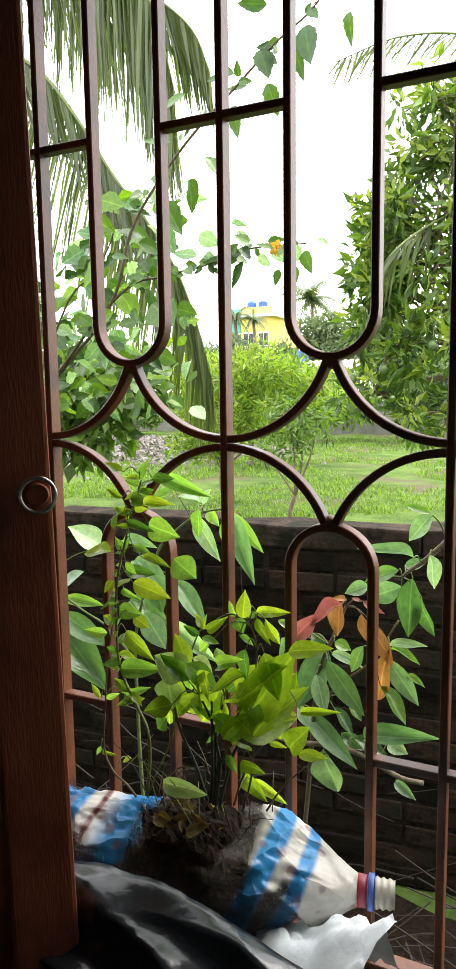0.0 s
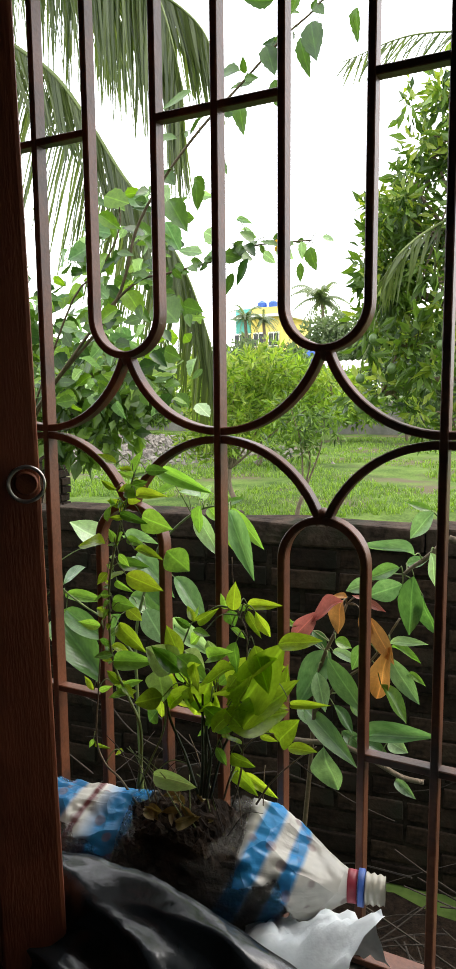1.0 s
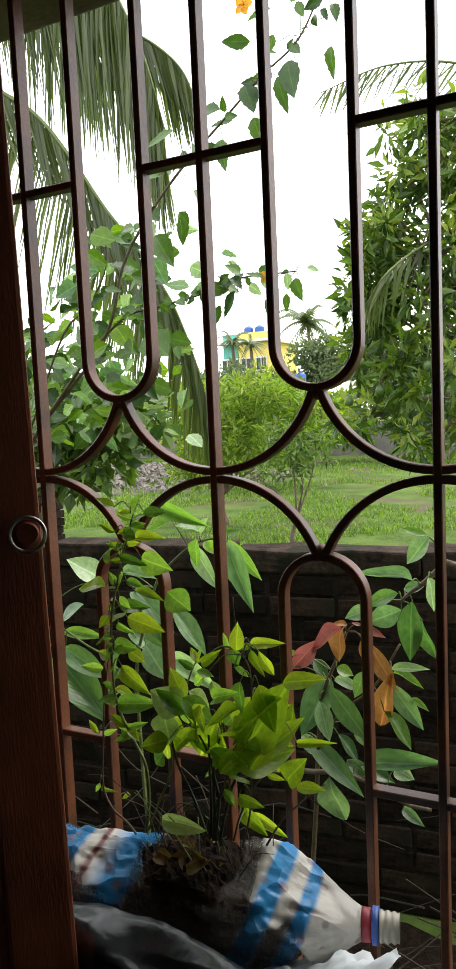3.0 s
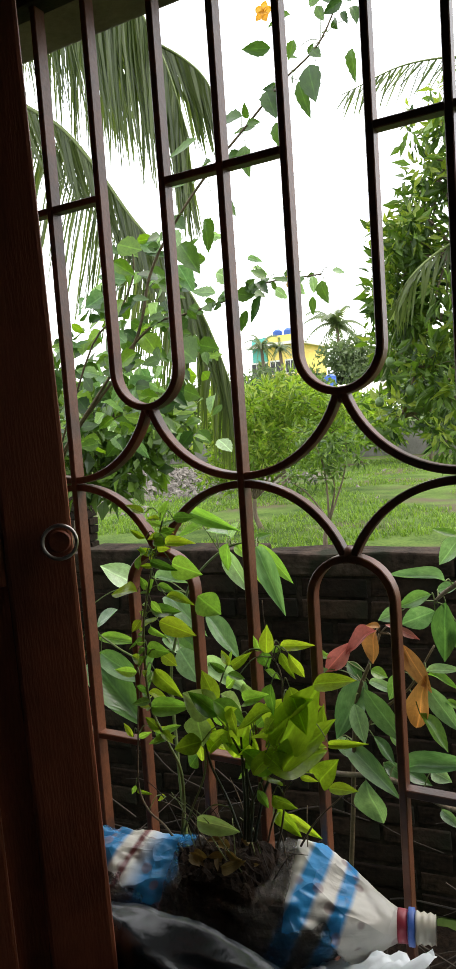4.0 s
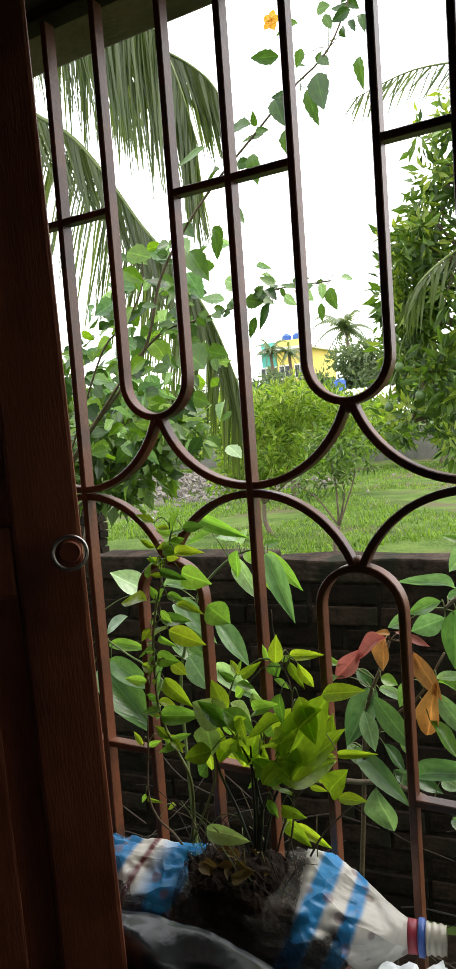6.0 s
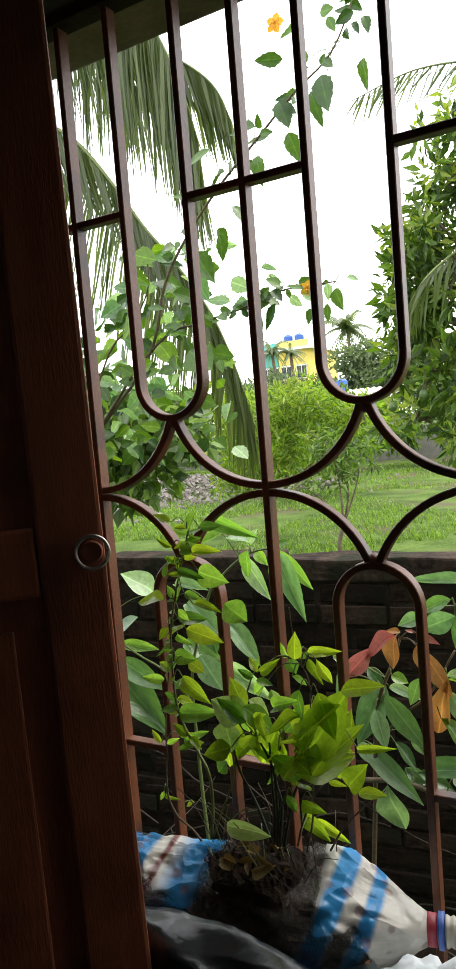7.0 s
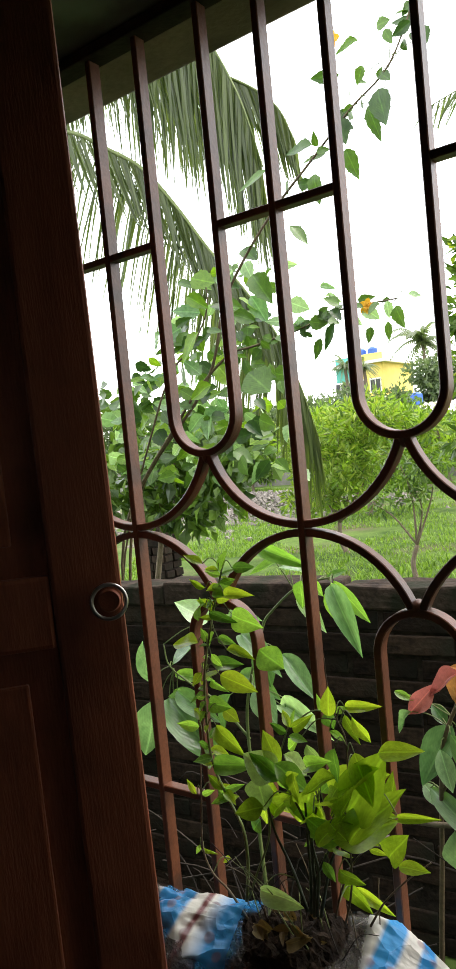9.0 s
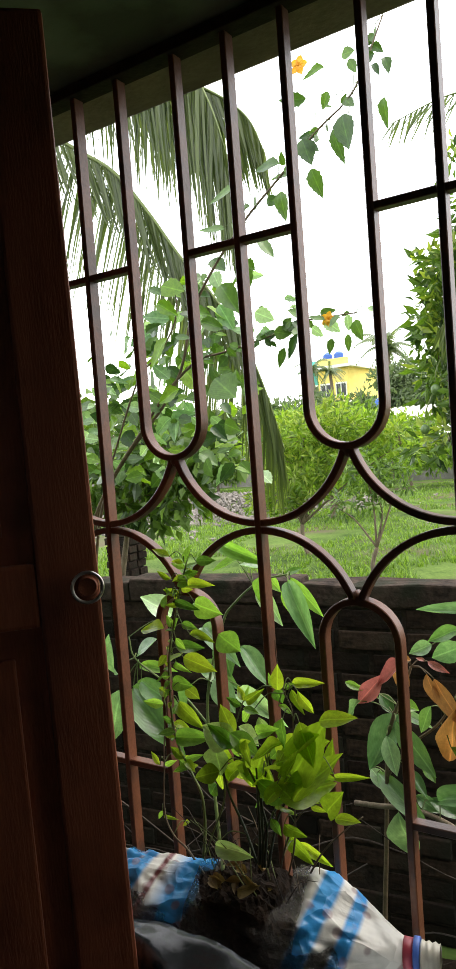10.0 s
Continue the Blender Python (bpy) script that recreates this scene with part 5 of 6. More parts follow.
for x, y, h in ((-15.5, 23, 1.6), (-11.8, 22, 2.6), (-9.4, 23.5, 2.9), (-7.4, 22.5, 2.2), (-5.2, 23, 2.7), (-3.4, 22, 2.4), (-20.5, 24, 1.7)):
    make_tree("shrub", "overgrown shrub in front of the compound wall", (x, y, GZ), (x, y, 0.3), 3,
              [(x + r_far.uniform(-0.8, 0.8), y + r_far.uniform(-0.5, 0.5), h * r_far.uniform(0.3, 0.85), 0.9, h * 0.25) for k in range(4)], 60, 14, 0.24, 0.2, r_far.choice([CROWN_LIGHT, CROWN_FAR, CROWN_MANGO]), 0.06, int(60 - x), 0.3, 0.4)


# ---- palms ----
def leaflet_mesh(name, mat):
    verts, faces = [], []
    for i in range(7):
        s = i / 6
        w = 0.5 * (0.55 + 0.45 * min(1, s * 5)) * (1 - s ** 2.2) + 0.01
        z = -0.09 * s * s
        verts += [(s, -w, z + 0.006 * w), (s, 0, z), (s, w, z + 0.006 * w)]
    for i in range(6):
        a = i * 3
        faces += [(a, a + 1, a + 4, a + 3), (a + 1, a + 2, a + 5, a + 4)]
    me = bpy.data.meshes.new(name)
    me.from_pydata(verts, [], faces)
    me.materials.append(mat)
    return me


LEAFLET = leaflet_mesh("palm_leaflet", PALM_LEAF)


def make_frond(palm, pts, n, length, sides, seed, width=0.021, jitter=0.1, thick=0.02):
    """A rachis with leaflets along it. sides: for each side how far the leaflets follow the rachis, and the way they hang."""
    r = random.Random(seed)
    path = smooth_path([Vector(p) for p in pts], 12)
    loc = [p - palm.location for p in path]
    bm = bmesh.new()
    tube(bm, loc, taper(len(loc), thick, 0.004), 6)
    f = part("frond", bm, GREEN_STEM, palm, "feathery coconut frond", smooth=True)
    for i in range(n):
        u = i / n
        k = (0.03 + 0.96 * u) * (len(path) - 1.01)
        p = path[int(k)].lerp(path[int(k) + 1], k % 1)
        d = (path[int(k) + 1] - path[int(k)]).normalized()
        for follow, hang, scale in sides:
            v = (d * follow * r.uniform(0.8, 1.2) + Vector((hang[0] * (1.35 - 1.2 * u), hang[1], hang[2])) + Vector((r.uniform(-1, 1), r.uniform(-1, 1), 0)) * jitter).normalized()
            ln = length * scale * (0.6 + 0.48 * math.sin(math.pi * min(0.97, 0.2 + u * 0.77))) * r.uniform(0.88, 1.1)
            nrm = Vector((r.uniform(-0.9, 0.5), -1, r.uniform(-0.2, 0.9)))
            z = (nrm - v * nrm.dot(v)).normalized()
            m = Matrix((v, z.cross(v), z)).transposed().to_4x4()
            ob = new("leaflet", LEAFLET)
            ob.parent = f
            ob.matrix_basis = Matrix.Translation(p - palm.location) @ m @ Matrix.Diagonal((ln, width * r.uniform(0.75, 1.15), ln, 1))
    return f


palm = thing("coconut_palm", (-5.9, 4.6, GZ), "coconut palm with long drooping fronds", "palm")
stem(palm, [(-5.9, 4.6, GZ), (-5.8, 4.5, 1.8), (-5.6, 4.4, 4.3)], 0.16, 0.11, BARK, "trunk", 12)
PALM_A = [(-3.857, 3.4, 4.139), (-3.352, 3.4, 3.825), (-3.066, 3.4, 3.6), (-2.786, 3.4, 3.245), (-2.549, 3.4, 2.898), (-2.294, 3.4, 2.576), (-2.059, 3.4, 2.218), (-1.907, 3.4, 1.845), (-1.788, 3.4, 1.423)]
PALM_B = [(-3.735, 3.4, 5.168), (-2.969, 3.4, 4.877), (-2.497, 3.4, 4.455), (-2.195, 3.4, 3.874), (-2.035, 3.4, 3.304)]
PALM_C = [(-3.1, 3.6, 4.5), (-2.667, 3.6, 4.295), (-2.349, 3.6, 4.078), (-2.125, 3.6, 3.898), (-1.985, 3.6, 3.728), (-1.89, 3.6, 3.489)]
make_frond(palm, [(-5.6, 4.4, 4.3), (-4.6, 3.9, 4.25), *PALM_A], 230, 1.05, [(0.0, (-0.7, 0.1, -1), 1.0), (0.45, (0.0, -0.1, -0.9), 0.6)], 1, 0.028, 0.08)
make_frond(palm, [(-5.6, 4.4, 4.4), (-4.4, 3.9, 5.0), *PALM_B], 190, 1.25, [(0.0, (-0.3, 0.1, -1), 1.0), (0.08, (0.0, -0.1, -1), 0.9)], 2, 0.03, 0.08)
PALM_D = [(-4.698, 4.0, 5.569), (-3.762, 4.0, 5.286), (-3.202, 4.0, 4.723), (-2.868, 4.0, 4.056)]
make_frond(palm, [(-5.6, 4.4, 4.4), (-4.7, 4.2, 4.7), *PALM_D], 170, 1.0, [(0.0, (-0.5, 0.1, -1), 1.0), (0.1, (-0.1, -0.1, -1), 0.9)], 7, 0.03, 0.1)
make_frond(palm, [(-5.6, 4.4, 4.4), (-4.2, 3.9, 5.1), *PALM_C], 110, 0.62, [(0.05, (0.0, 0.1, -1), 1.0), (0.3, (0.1, -0.1, -0.9), 0.7)], 3, 0.03, 0.05)

palm2 = thing("coconut_palm", (0.6, 8.4, GZ), "coconut palm behind the fruit tree with drooping fronds", "palm")
stem(palm2, [(0.6, 8.4, GZ), (0.5, 8.3, 2.0), (0.2, 8.2, 4.6)], 0.17, 0.12, BARK, "trunk", 12)
make_frond(palm2, [(0.2, 8.2, 4.6), (-0.7, 7.8, 5.1), (-1.5, 7.4, 5.15), (-2.25, 7.2, 4.95)], 34, 0.5, [(0.5, (-0.1, 0.1, -0.8), 1.0), (0.6, (-0.1, 0, -0.5), 0.8)], 4, 0.028)
make_frond(palm2, [(0.2, 8.2, 4.6), (-0.6, 7.7, 4.8), (-1.3, 7.4, 4.1), (-1.95, 7.3, 3.2)], 40, 0.6, [(0.4, (-0.3, 0.1, -0.8), 1.0), (0.7, (-0.4, 0, -0.3), 0.8)], 5, 0.032)
make_frond(palm2, [(0.2, 8.2, 4.5), (-0.4, 7.6, 3.6), (-0.85, 5.0, 2.6), (-1.15, 4.9, 2.25)], 30, 0.45, [(0.3, (-0.2, 0.1, -1), 1.0), (0.6, (-0.3, 0, -0.5), 0.8)], 6, 0.032)


def far_palm(x, y, ztop, size, seed):
    p = thing("far_palm", (x, y, GZ), "distant coconut palm, haze in its leaf colour", "palm")
    stem(p, [(x, y, GZ), (x + 0.2, y, ztop * 0.5), (x, y, ztop)], 0.2, 0.13, BARK, "trunk", 8)
    r = random.Random(seed)
    verts, faces = [], []
    for k in range(22):
        a, el = k * 2.4, r.uniform(-0.5, 1.4)
        prev = None
        for i in range(18):
            s = i / 17
            c = Vector((math.cos(a) * s * size, math.sin(a) * s * size, ztop - GZ + size * (el * s - 0.9 * s * s)))
            if prev is not None:
                d = (c - prev).normalized()
                for sg in (1, -1):
                    w = (d.cross(Vector((0, 0, 1))) * sg + d * 0.5 + Vector((0, 0, -0.7))).normalized() * size * 0.3 * (1 - 0.6 * s)
                    q = len(verts)
                    verts += [tuple(prev), tuple(prev + d * size * 0.08), tuple(prev + w)]
                    faces.append((q, q + 1, q + 2))
            prev = c
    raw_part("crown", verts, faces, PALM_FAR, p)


far_palm(-21.6, 60, 9.2, 2.9, 1)
far_palm(-26.6, 55, 7.6, 1.5, 2)
far_palm(-24.9, 55, 7.2, 1.4, 3)

# ---- hibiscus beside the wall ----
HIBLONG = [
    (-0.753, 2.546, -0.891, 2.569, 0.42),
    (-0.949, 2.51, -1.085, 2.47, 0.42),
    (-0.909, 2.427, -1.012, 2.402, 0.55),
    (-1.028, 2.361, -1.149, 2.383, 0.35),
    (-0.744, 2.43, -0.728, 2.317, 0.5),
    (-0.637, 2.592, -0.603, 2.496, 0.75),
    (-0.624, 2.492, -0.592, 2.382, 0.5),
    (-0.463, 2.623, -0.434, 2.486, 0.52),
    (-0.528, 2.611, -0.498, 2.481, 0.35),
    (-0.523, 2.811, -0.605, 2.798, 0.45),
    (-0.624, 2.75, -0.734, 2.77, 0.45),
    (-0.585, 2.723, -0.54, 2.712, 0.5),
    (-0.51, 2.718, -0.539, 2.664, 0.6),
    (-0.452, 2.828, -0.4, 2.823, 0.8),
    (-0.425, 2.805, -0.401, 2.749, 0.6),
    (-0.368, 2.868, -0.329, 2.832, 0.6),
    (-0.33, 2.816, -0.311, 2.758, 0.6),
    (-0.339, 2.754, -0.314, 2.716, 0.6),
]
HIBLONG_MORE = [
    (-0.331, 2.669, -0.334, 2.562, 0.36),
    (-0.311, 2.963, -0.241, 2.928, 0.5),
    (-0.903, 2.299, -0.836, 2.221, 0.7),
    (-0.758, 2.49, -0.811, 2.513, 0.5),
    (-0.471, 2.672, -0.445, 2.697, 0.5),
]
HIBLONG += HIBLONG_MORE
HIBLOW = [
    (-0.755, 2.027, -0.694, 2.012, 0.4),
    (-0.75, 1.993, -0.687, 1.973, 0.4),
    (-0.889, 1.996, -0.808, 1.954, 0.7),
    (-0.834, 1.917, -0.908, 1.915, 0.5),
    (-0.808, 1.852, -0.843, 1.773, 0.45),
    (-0.71, 1.886, -0.766, 1.793, 0.38),
    (-0.597, 1.92, -0.535, 1.869, 0.7),
    (-0.587, 1.853, -0.596, 1.794, 0.5),
    (-0.53, 1.864, -0.53, 1.794, 0.5),
    (-0.468, 1.9, -0.445, 1.819, 0.6),
    (-0.45, 1.947, -0.408, 1.935, 0.7),
    (-0.645, 1.9, -0.597, 1.857, 0.6),
    (-0.635, 1.957, -0.563, 1.957, 0.5),
    (-0.503, 1.924, -0.495, 1.865, 0.6),
]
HIBBODY = [
    (-1.21, 2.148, -1.327, 2.228, 0.5),
    (-1.345, 2.183, -1.224, 2.14, 0.6),
    (-1.123, 2.26, -1.048, 2.205, 0.65),
    (-0.97, 2.204, -0.961, 2.103, 0.5),
    (-1.037, 2.127, -0.952, 2.012, 0.6),
    (-1.441, 2.19, -1.329, 2.149, 0.3),
    (-1.328, 1.957, -1.421, 1.846, 0.65),
    (-1.537, 1.949, -1.411, 1.942, 0.6),
    (-1.114, 1.761, -1.006, 1.672, 0.8),
    (-1.095, 1.897, -1.127, 1.824, 0.6),
    (-0.964, 1.944, -1.07, 1.97, 0.4),
    (-1.009, 1.835, -1.067, 1.801, 0.6),
    (-1.275, 1.954, -1.186, 1.936, 0.3),
    (-1.391, 1.793, -1.46, 1.867, 0.6),
    (-1.214, 2.04, -1.314, 2.029, 0.5),
    (-1.192, 1.932, -1.266, 1.837, 0.6),
    (-1.116, 2.075, -1.064, 1.964, 0.5),
    (-1.334, 2.099, -1.246, 2.045, 0.6),
]
HIBBODY_MORE = [
    (-1.419, 1.992, -1.341, 2.02, 0.5),
    (-1.302, 1.815, -1.212, 1.725, 0.6),
    (-1.244, 1.729, -1.348, 1.686, 0.6),
    (-1.139, 1.821, -1.087, 1.711, 0.4),
]
HIBBODY += HIBBODY_MORE
HIB_B1 = [(-1.342, 1.6, 1.739), (-1.214, 1.6, 2.04), (-1.088, 1.6, 2.21), (-0.923, 1.6, 2.367), (-0.758, 1.6, 2.49), (-0.588, 1.6, 2.617), (-0.432, 1.6, 2.715), (-0.308, 1.6, 2.932)]
HIB_B2 = [(-1.493, 1.6, 1.618), (-1.234, 1.6, 1.833), (-1.073, 1.6, 1.864), (-0.864, 1.6, 1.894), (-0.709, 1.6, 1.933), (-0.478, 1.6, 1.931)]
HIB_B3 = [(-1.591, 1.6, 1.71), (-1.394, 1.6, 1.907), (-1.295, 1.6, 2.053), (-1.296, 1.6, 2.211)]
hib = thing("hibiscus", (-2.15, 1.85, GZ), "tall hibiscus shrub with long arching flowering branches", "shrub")
stem(hib, [(-2.15, 1.85, GZ), (-2.1, 1.75, 0.8), HIB_B3[0], *HIB_B3[1:]], 0.006, 0.0025, BROWN_STEM, "branch")
stem(hib, [(-2.13, 1.8, 0.5), (-1.85, 1.65, 1.25), *HIB_B1], 0.008, 0.0025, BROWN_STEM, "branch")
stem(hib, [(-2.14, 1.8, 0.3), (-1.95, 1.65, 1.1), *HIB_B2], 0.008, 0.0025, BROWN_STEM, "branch")
leaf_rows(hib, HIBLONG, [HIB, HIB_B], 1.6, 0.06)
leaf_rows(hib, HIBLOW, [HIB, HIB_B, HIB_P], 1.6, 0.06)
leaf_rows(hib, [(*q[:4], q[4] * 1.15) for q in HIBBODY], [HIB, HIB_B, HIB_P, HIB_L], 1.6, 0.1)
for bx, bz, tx, tz, w in HIBLONG + HIBLOW:
    near = min(HIB_B1[2:] + HIB_B2[1:], key=lambda p: (p[0] - bx) ** 2 + (p[2] - bz) ** 2)
    if (Vector(near) - Vector((bx, 1.6, bz))).length < 0.11:
        petiole(hib, near, (bx, 1.6, bz), GREEN_STEM, 0.0014)
# smaller leaves in tufts along the outer branches
for pts, n in ((HIB_B1, 26), (HIB_B2, 40)):
    line = smooth_path([Vector(p) for p in pts], 6)
    for i in range(n):
        p = line[int(len(line) * (0.2 + 0.8 * rnd.random() ** 0.8)) - 1] + Vector((rnd.gauss(0, 0.012), rnd.gauss(0, 0.02), rnd.gauss(0, 0.012)))
        a = rnd.uniform(0, 6.28)
        q = p + Vector((math.cos(a), 0.6 * math.sin(a), rnd.uniform(-0.9, 0.5))).normalized() * rnd.uniform(0.03, 0.075)
        put_leaf(hib, rnd.choice([HIB, HIB_B]), p, q, rnd.uniform(0.5, 0.75))
for i in range(330):
    x = rnd.uniform(-2.1, -1.12)
    z = 1.35 + 1.0 * rnd.random() ** 1.1 * (0.45 + 0.55 * (x + 2.1))
    p = Vector((x, 1.75 + rnd.uniform(-0.15, 0.35), z))
    a = rnd.uniform(0, 6.28)
    q = p + Vector((math.cos(a), math.sin(a) * 0.6, rnd.uniform(-0.9, 0.3))).normalized() * rnd.uniform(0.06, 0.12)
    put_leaf(hib, rnd.choice([HIB, HIB_B, HIB, HIB_P, HIB_L]), p, q, rnd.uniform(0.5, 0.75))


def flower(parent, c, r):
    me = leaf_mesh("petal", 0.6, 0.7, 0.3, 0.4, 0.08, mat=PETAL)
    for k in range(5):
        a = k * 2 * math.pi / 5
        ob = new("petal", me)
        ob.parent = parent
        d = Vector((math.cos(a), -0.5, math.sin(a))).normalized()
        z = (Vector((0, -1, 0)) - d * d.dot(Vector((0, -1, 0)))).normalized()
        ob.matrix_basis = Matrix.Translation(Vector(c) - parent.location) @ Matrix((d, z.cross(d), z)).transposed().to_4x4() @ Matrix.Diagonal((r, r * 0.8, r, 1))


flower(hib, (-0.63, 1.58, 2.86), 0.035)
flower(hib, (-0.58, 1.58, 1.92), 0.03)

# ---- saplings between the window and the brick wall ----
SAPLEFT = [
    ("f", -0.443, 0.727, 1.117, -0.463, 0.730, 1.040, 0.49),
    ("m", -0.492, 0.796, 1.083, -0.396, 0.717, 0.994, 0.32),
    ("f", -0.482, 0.797, 1.117, -0.453, 0.801, 1.162, 0.79),
    ("m", -0.464, 0.767, 1.126, -0.494, 0.725, 1.163, 0.52),
    ("f", -0.453, 0.790, 1.102, -0.416, 0.766, 1.074, 0.49),
    ("f", -0.397, 0.797, 1.098, -0.349, 0.773, 0.969, 0.40),
    ("m", -0.351, 0.706, 1.111, -0.251, 0.619, 0.994, 0.27),
    ("f", -0.374, 0.764, 1.111, -0.272, 0.731, 1.018, 0.22),
    ("f", -0.399, 0.775, 1.115, -0.344, 0.777, 1.138, 0.32),
    ("f", -0.557, 0.722, 1.204, -0.396, 0.637, 1.174, 0.19),
    ("f", -0.526, 0.792, 1.155, -0.588, 0.713, 1.152, 0.26),
    ("m", -0.809, 0.788, 0.973, -0.849, 0.719, 1.049, 0.68),
]
SAPLEFT_B = [
    ("m", -0.951, 0.781, 0.835, -0.879, 0.774, 0.906, 0.65),
    ("f", -0.953, 0.788, 0.801, -0.791, 0.753, 0.821, 0.19),
    ("d", -0.987, 0.788, 0.725, -0.733, 0.667, 0.630, 0.33),
    ("d", -0.932, 0.767, 0.763, -0.748, 0.701, 0.722, 0.28),
    ("f", -0.968, 0.789, 0.749, -0.868, 0.781, 0.726, 0.45),
    ("m", -0.699, 0.747, 1.005, -0.594, 0.722, 1.028, 0.27),
    ("m", -0.631, 0.703, 0.971, -0.481, 0.621, 0.927, 0.30),
    ("m", -0.546, 0.759, 0.908, -0.427, 0.718, 0.827, 0.34),
    ("d", -0.710, 0.786, 0.828, -0.576, 0.760, 0.800, 0.42),
    ("m", -0.613, 0.714, 0.823, -0.527, 0.671, 0.753, 0.47),
    ("d", -0.556, 0.777, 0.781, -0.497, 0.755, 0.726, 0.49),
    ("d", -0.684, 0.701, 0.803, -0.748, 0.697, 0.691, 0.42),
]
SAPLEFT_C = [
    ("m", -1.039, 0.780, 0.769, -1.045, 0.720, 0.898, 0.60),
    ("m", -1.020, 0.780, 0.724, -1.075, 0.720, 0.540, 0.45),
    ("m", -0.577, 0.783, 0.759, -0.416, 0.704, 0.752, 0.29),
    ("d", -0.605, 0.754, 0.925, -0.564, 0.712, 0.836, 0.52),
]
SAPL_STEM = [(-0.664, 0.750, 0.296), (-0.671, 0.750, 0.535), (-0.668, 0.750, 0.753), (-0.597, 0.750, 0.970), (-0.552, 0.750, 1.032), (-0.465, 0.750, 1.099), (-0.372, 0.750, 1.123)]
SAPL_SIDE = [(-0.669, 0.750, 0.662), (-0.766, 0.750, 0.752), (-0.851, 0.750, 0.791), (-0.937, 0.750, 0.841), (-0.953, 0.750, 0.906)]
sap = thing("left_sapling", (SAPL_STEM[0][0], 0.75, GZ + 0.05), "broad-leaved green sapling in front of the brick wall", "sapling")
stem(sap, [(SAPL_STEM[0][0] + 0.03, 0.75, GZ + 0.02), *SAPL_STEM], 0.006, 0.0025, GREEN_STEM)
stem(sap, SAPL_SIDE, 0.004, 0.002, GREEN_STEM, "branch")
leaves_on(sap, SAPLEFT + SAPLEFT_B + SAPLEFT_C, [SAPL_STEM, SAPL_SIDE], GREEN_STEM, 0.2, 0.0018, 0.3, 0.5, 1.15)

SAPGREEN = [
    ("m", -0.191, 1.014, 0.672, -0.254, 0.910, 0.551, 0.44),
    ("m", -0.205, 0.948, 0.631, -0.165, 0.907, 0.541, 0.44),
    ("m", -0.188, 1.036, 0.665, -0.089, 0.976, 0.672, 0.27),
    ("d", -0.168, 0.934, 0.683, -0.056, 0.892, 0.561, 0.36),
    ("f", -0.132, 1.026, 0.530, -0.090, 1.008, 0.497, 0.52),
    ("d", -0.162, 0.972, 0.534, -0.099, 0.970, 0.467, 0.40),
    ("d", -0.266, 1.013, 0.487, -0.072, 0.865, 0.436, 0.24),
    ("m", -0.291, 1.026, 0.489, -0.216, 0.975, 0.456, 0.40),
    ("m", -0.186, 0.956, 0.412, -0.152, 0.949, 0.271, 0.55),
    ("m", -0.009, 0.971, 0.700, 0.074, 0.959, 0.584, 0.32),
    ("f", -0.022, 0.940, 0.632, 0.060, 0.939, 0.547, 0.38),
    ("m", -0.060, 0.941, 0.476, 0.105, 0.840, 0.576, 0.26),
]
SAPGREEN_B = [
    ("m", -0.007, 0.979, 0.460, 0.043, 0.955, 0.452, 0.63),
    ("d", -0.107, 0.985, 0.451, -0.008, 0.986, 0.418, 0.42),
    ("m", 0.007, 1.005, 0.337, 0.065, 0.956, 0.327, 0.38),
    ("m", -0.004, 0.957, 0.742, 0.089, 0.930, 0.774, 0.26),
    ("f", -0.006, 0.978, 0.725, 0.073, 0.966, 0.720, 0.30),
    ("f", 0.039, 0.978, 0.659, 0.089, 0.945, 0.658, 0.32),
    ("f", -0.320, 0.949, 0.772, -0.268, 0.947, 0.756, 0.41),
    ("f", -0.157, 0.963, 0.726, -0.111, 0.958, 0.718, 0.61),
    ("f", -0.260, 1.038, 0.702, -0.285, 1.029, 0.731, 0.42),
    ("d", -0.238, 1.001, 0.730, -0.190, 0.984, 0.683, 0.52),
    ("d", -0.075, 0.958, 0.730, -0.114, 0.960, 0.648, 0.42),
    ("m", -0.139, 0.976, 0.461, -0.073, 0.978, 0.421, 0.42),
]
SAPGREEN_C = [
    ("m", -0.278, 0.957, 0.719, -0.338, 0.955, 0.660, 0.42),
    ("m", -0.179, 1.014, 0.583, -0.132, 0.998, 0.542, 0.32),
]
SAPRED = [
    ("r", -0.131, 0.948, 0.843, -0.226, 0.918, 0.797, 0.44),
    ("r", -0.208, 0.961, 0.802, -0.291, 0.939, 0.703, 0.42),
    ("a", -0.134, 0.956, 0.844, -0.156, 0.932, 0.757, 0.63),
    ("a", -0.116, 0.933, 0.859, -0.150, 0.924, 0.869, 0.53),
    ("r", -0.078, 0.962, 0.853, -0.019, 0.948, 0.831, 0.32),
    ("r", -0.085, 0.966, 0.851, -0.111, 0.962, 0.861, 0.42),
    ("a", -0.080, 0.953, 0.821, -0.048, 0.938, 0.735, 0.42),
    ("a", -0.061, 0.955, 0.809, 0.013, 0.918, 0.699, 0.36),
    ("a", 0.002, 0.946, 0.744, -0.059, 0.962, 0.536, 0.32),
]
SAPR_STEM = [(-0.263, 0.980, -0.032), (-0.236, 0.980, 0.314), (-0.211, 0.980, 0.610), (-0.157, 0.980, 0.758), (-0.132, 0.980, 0.827)]
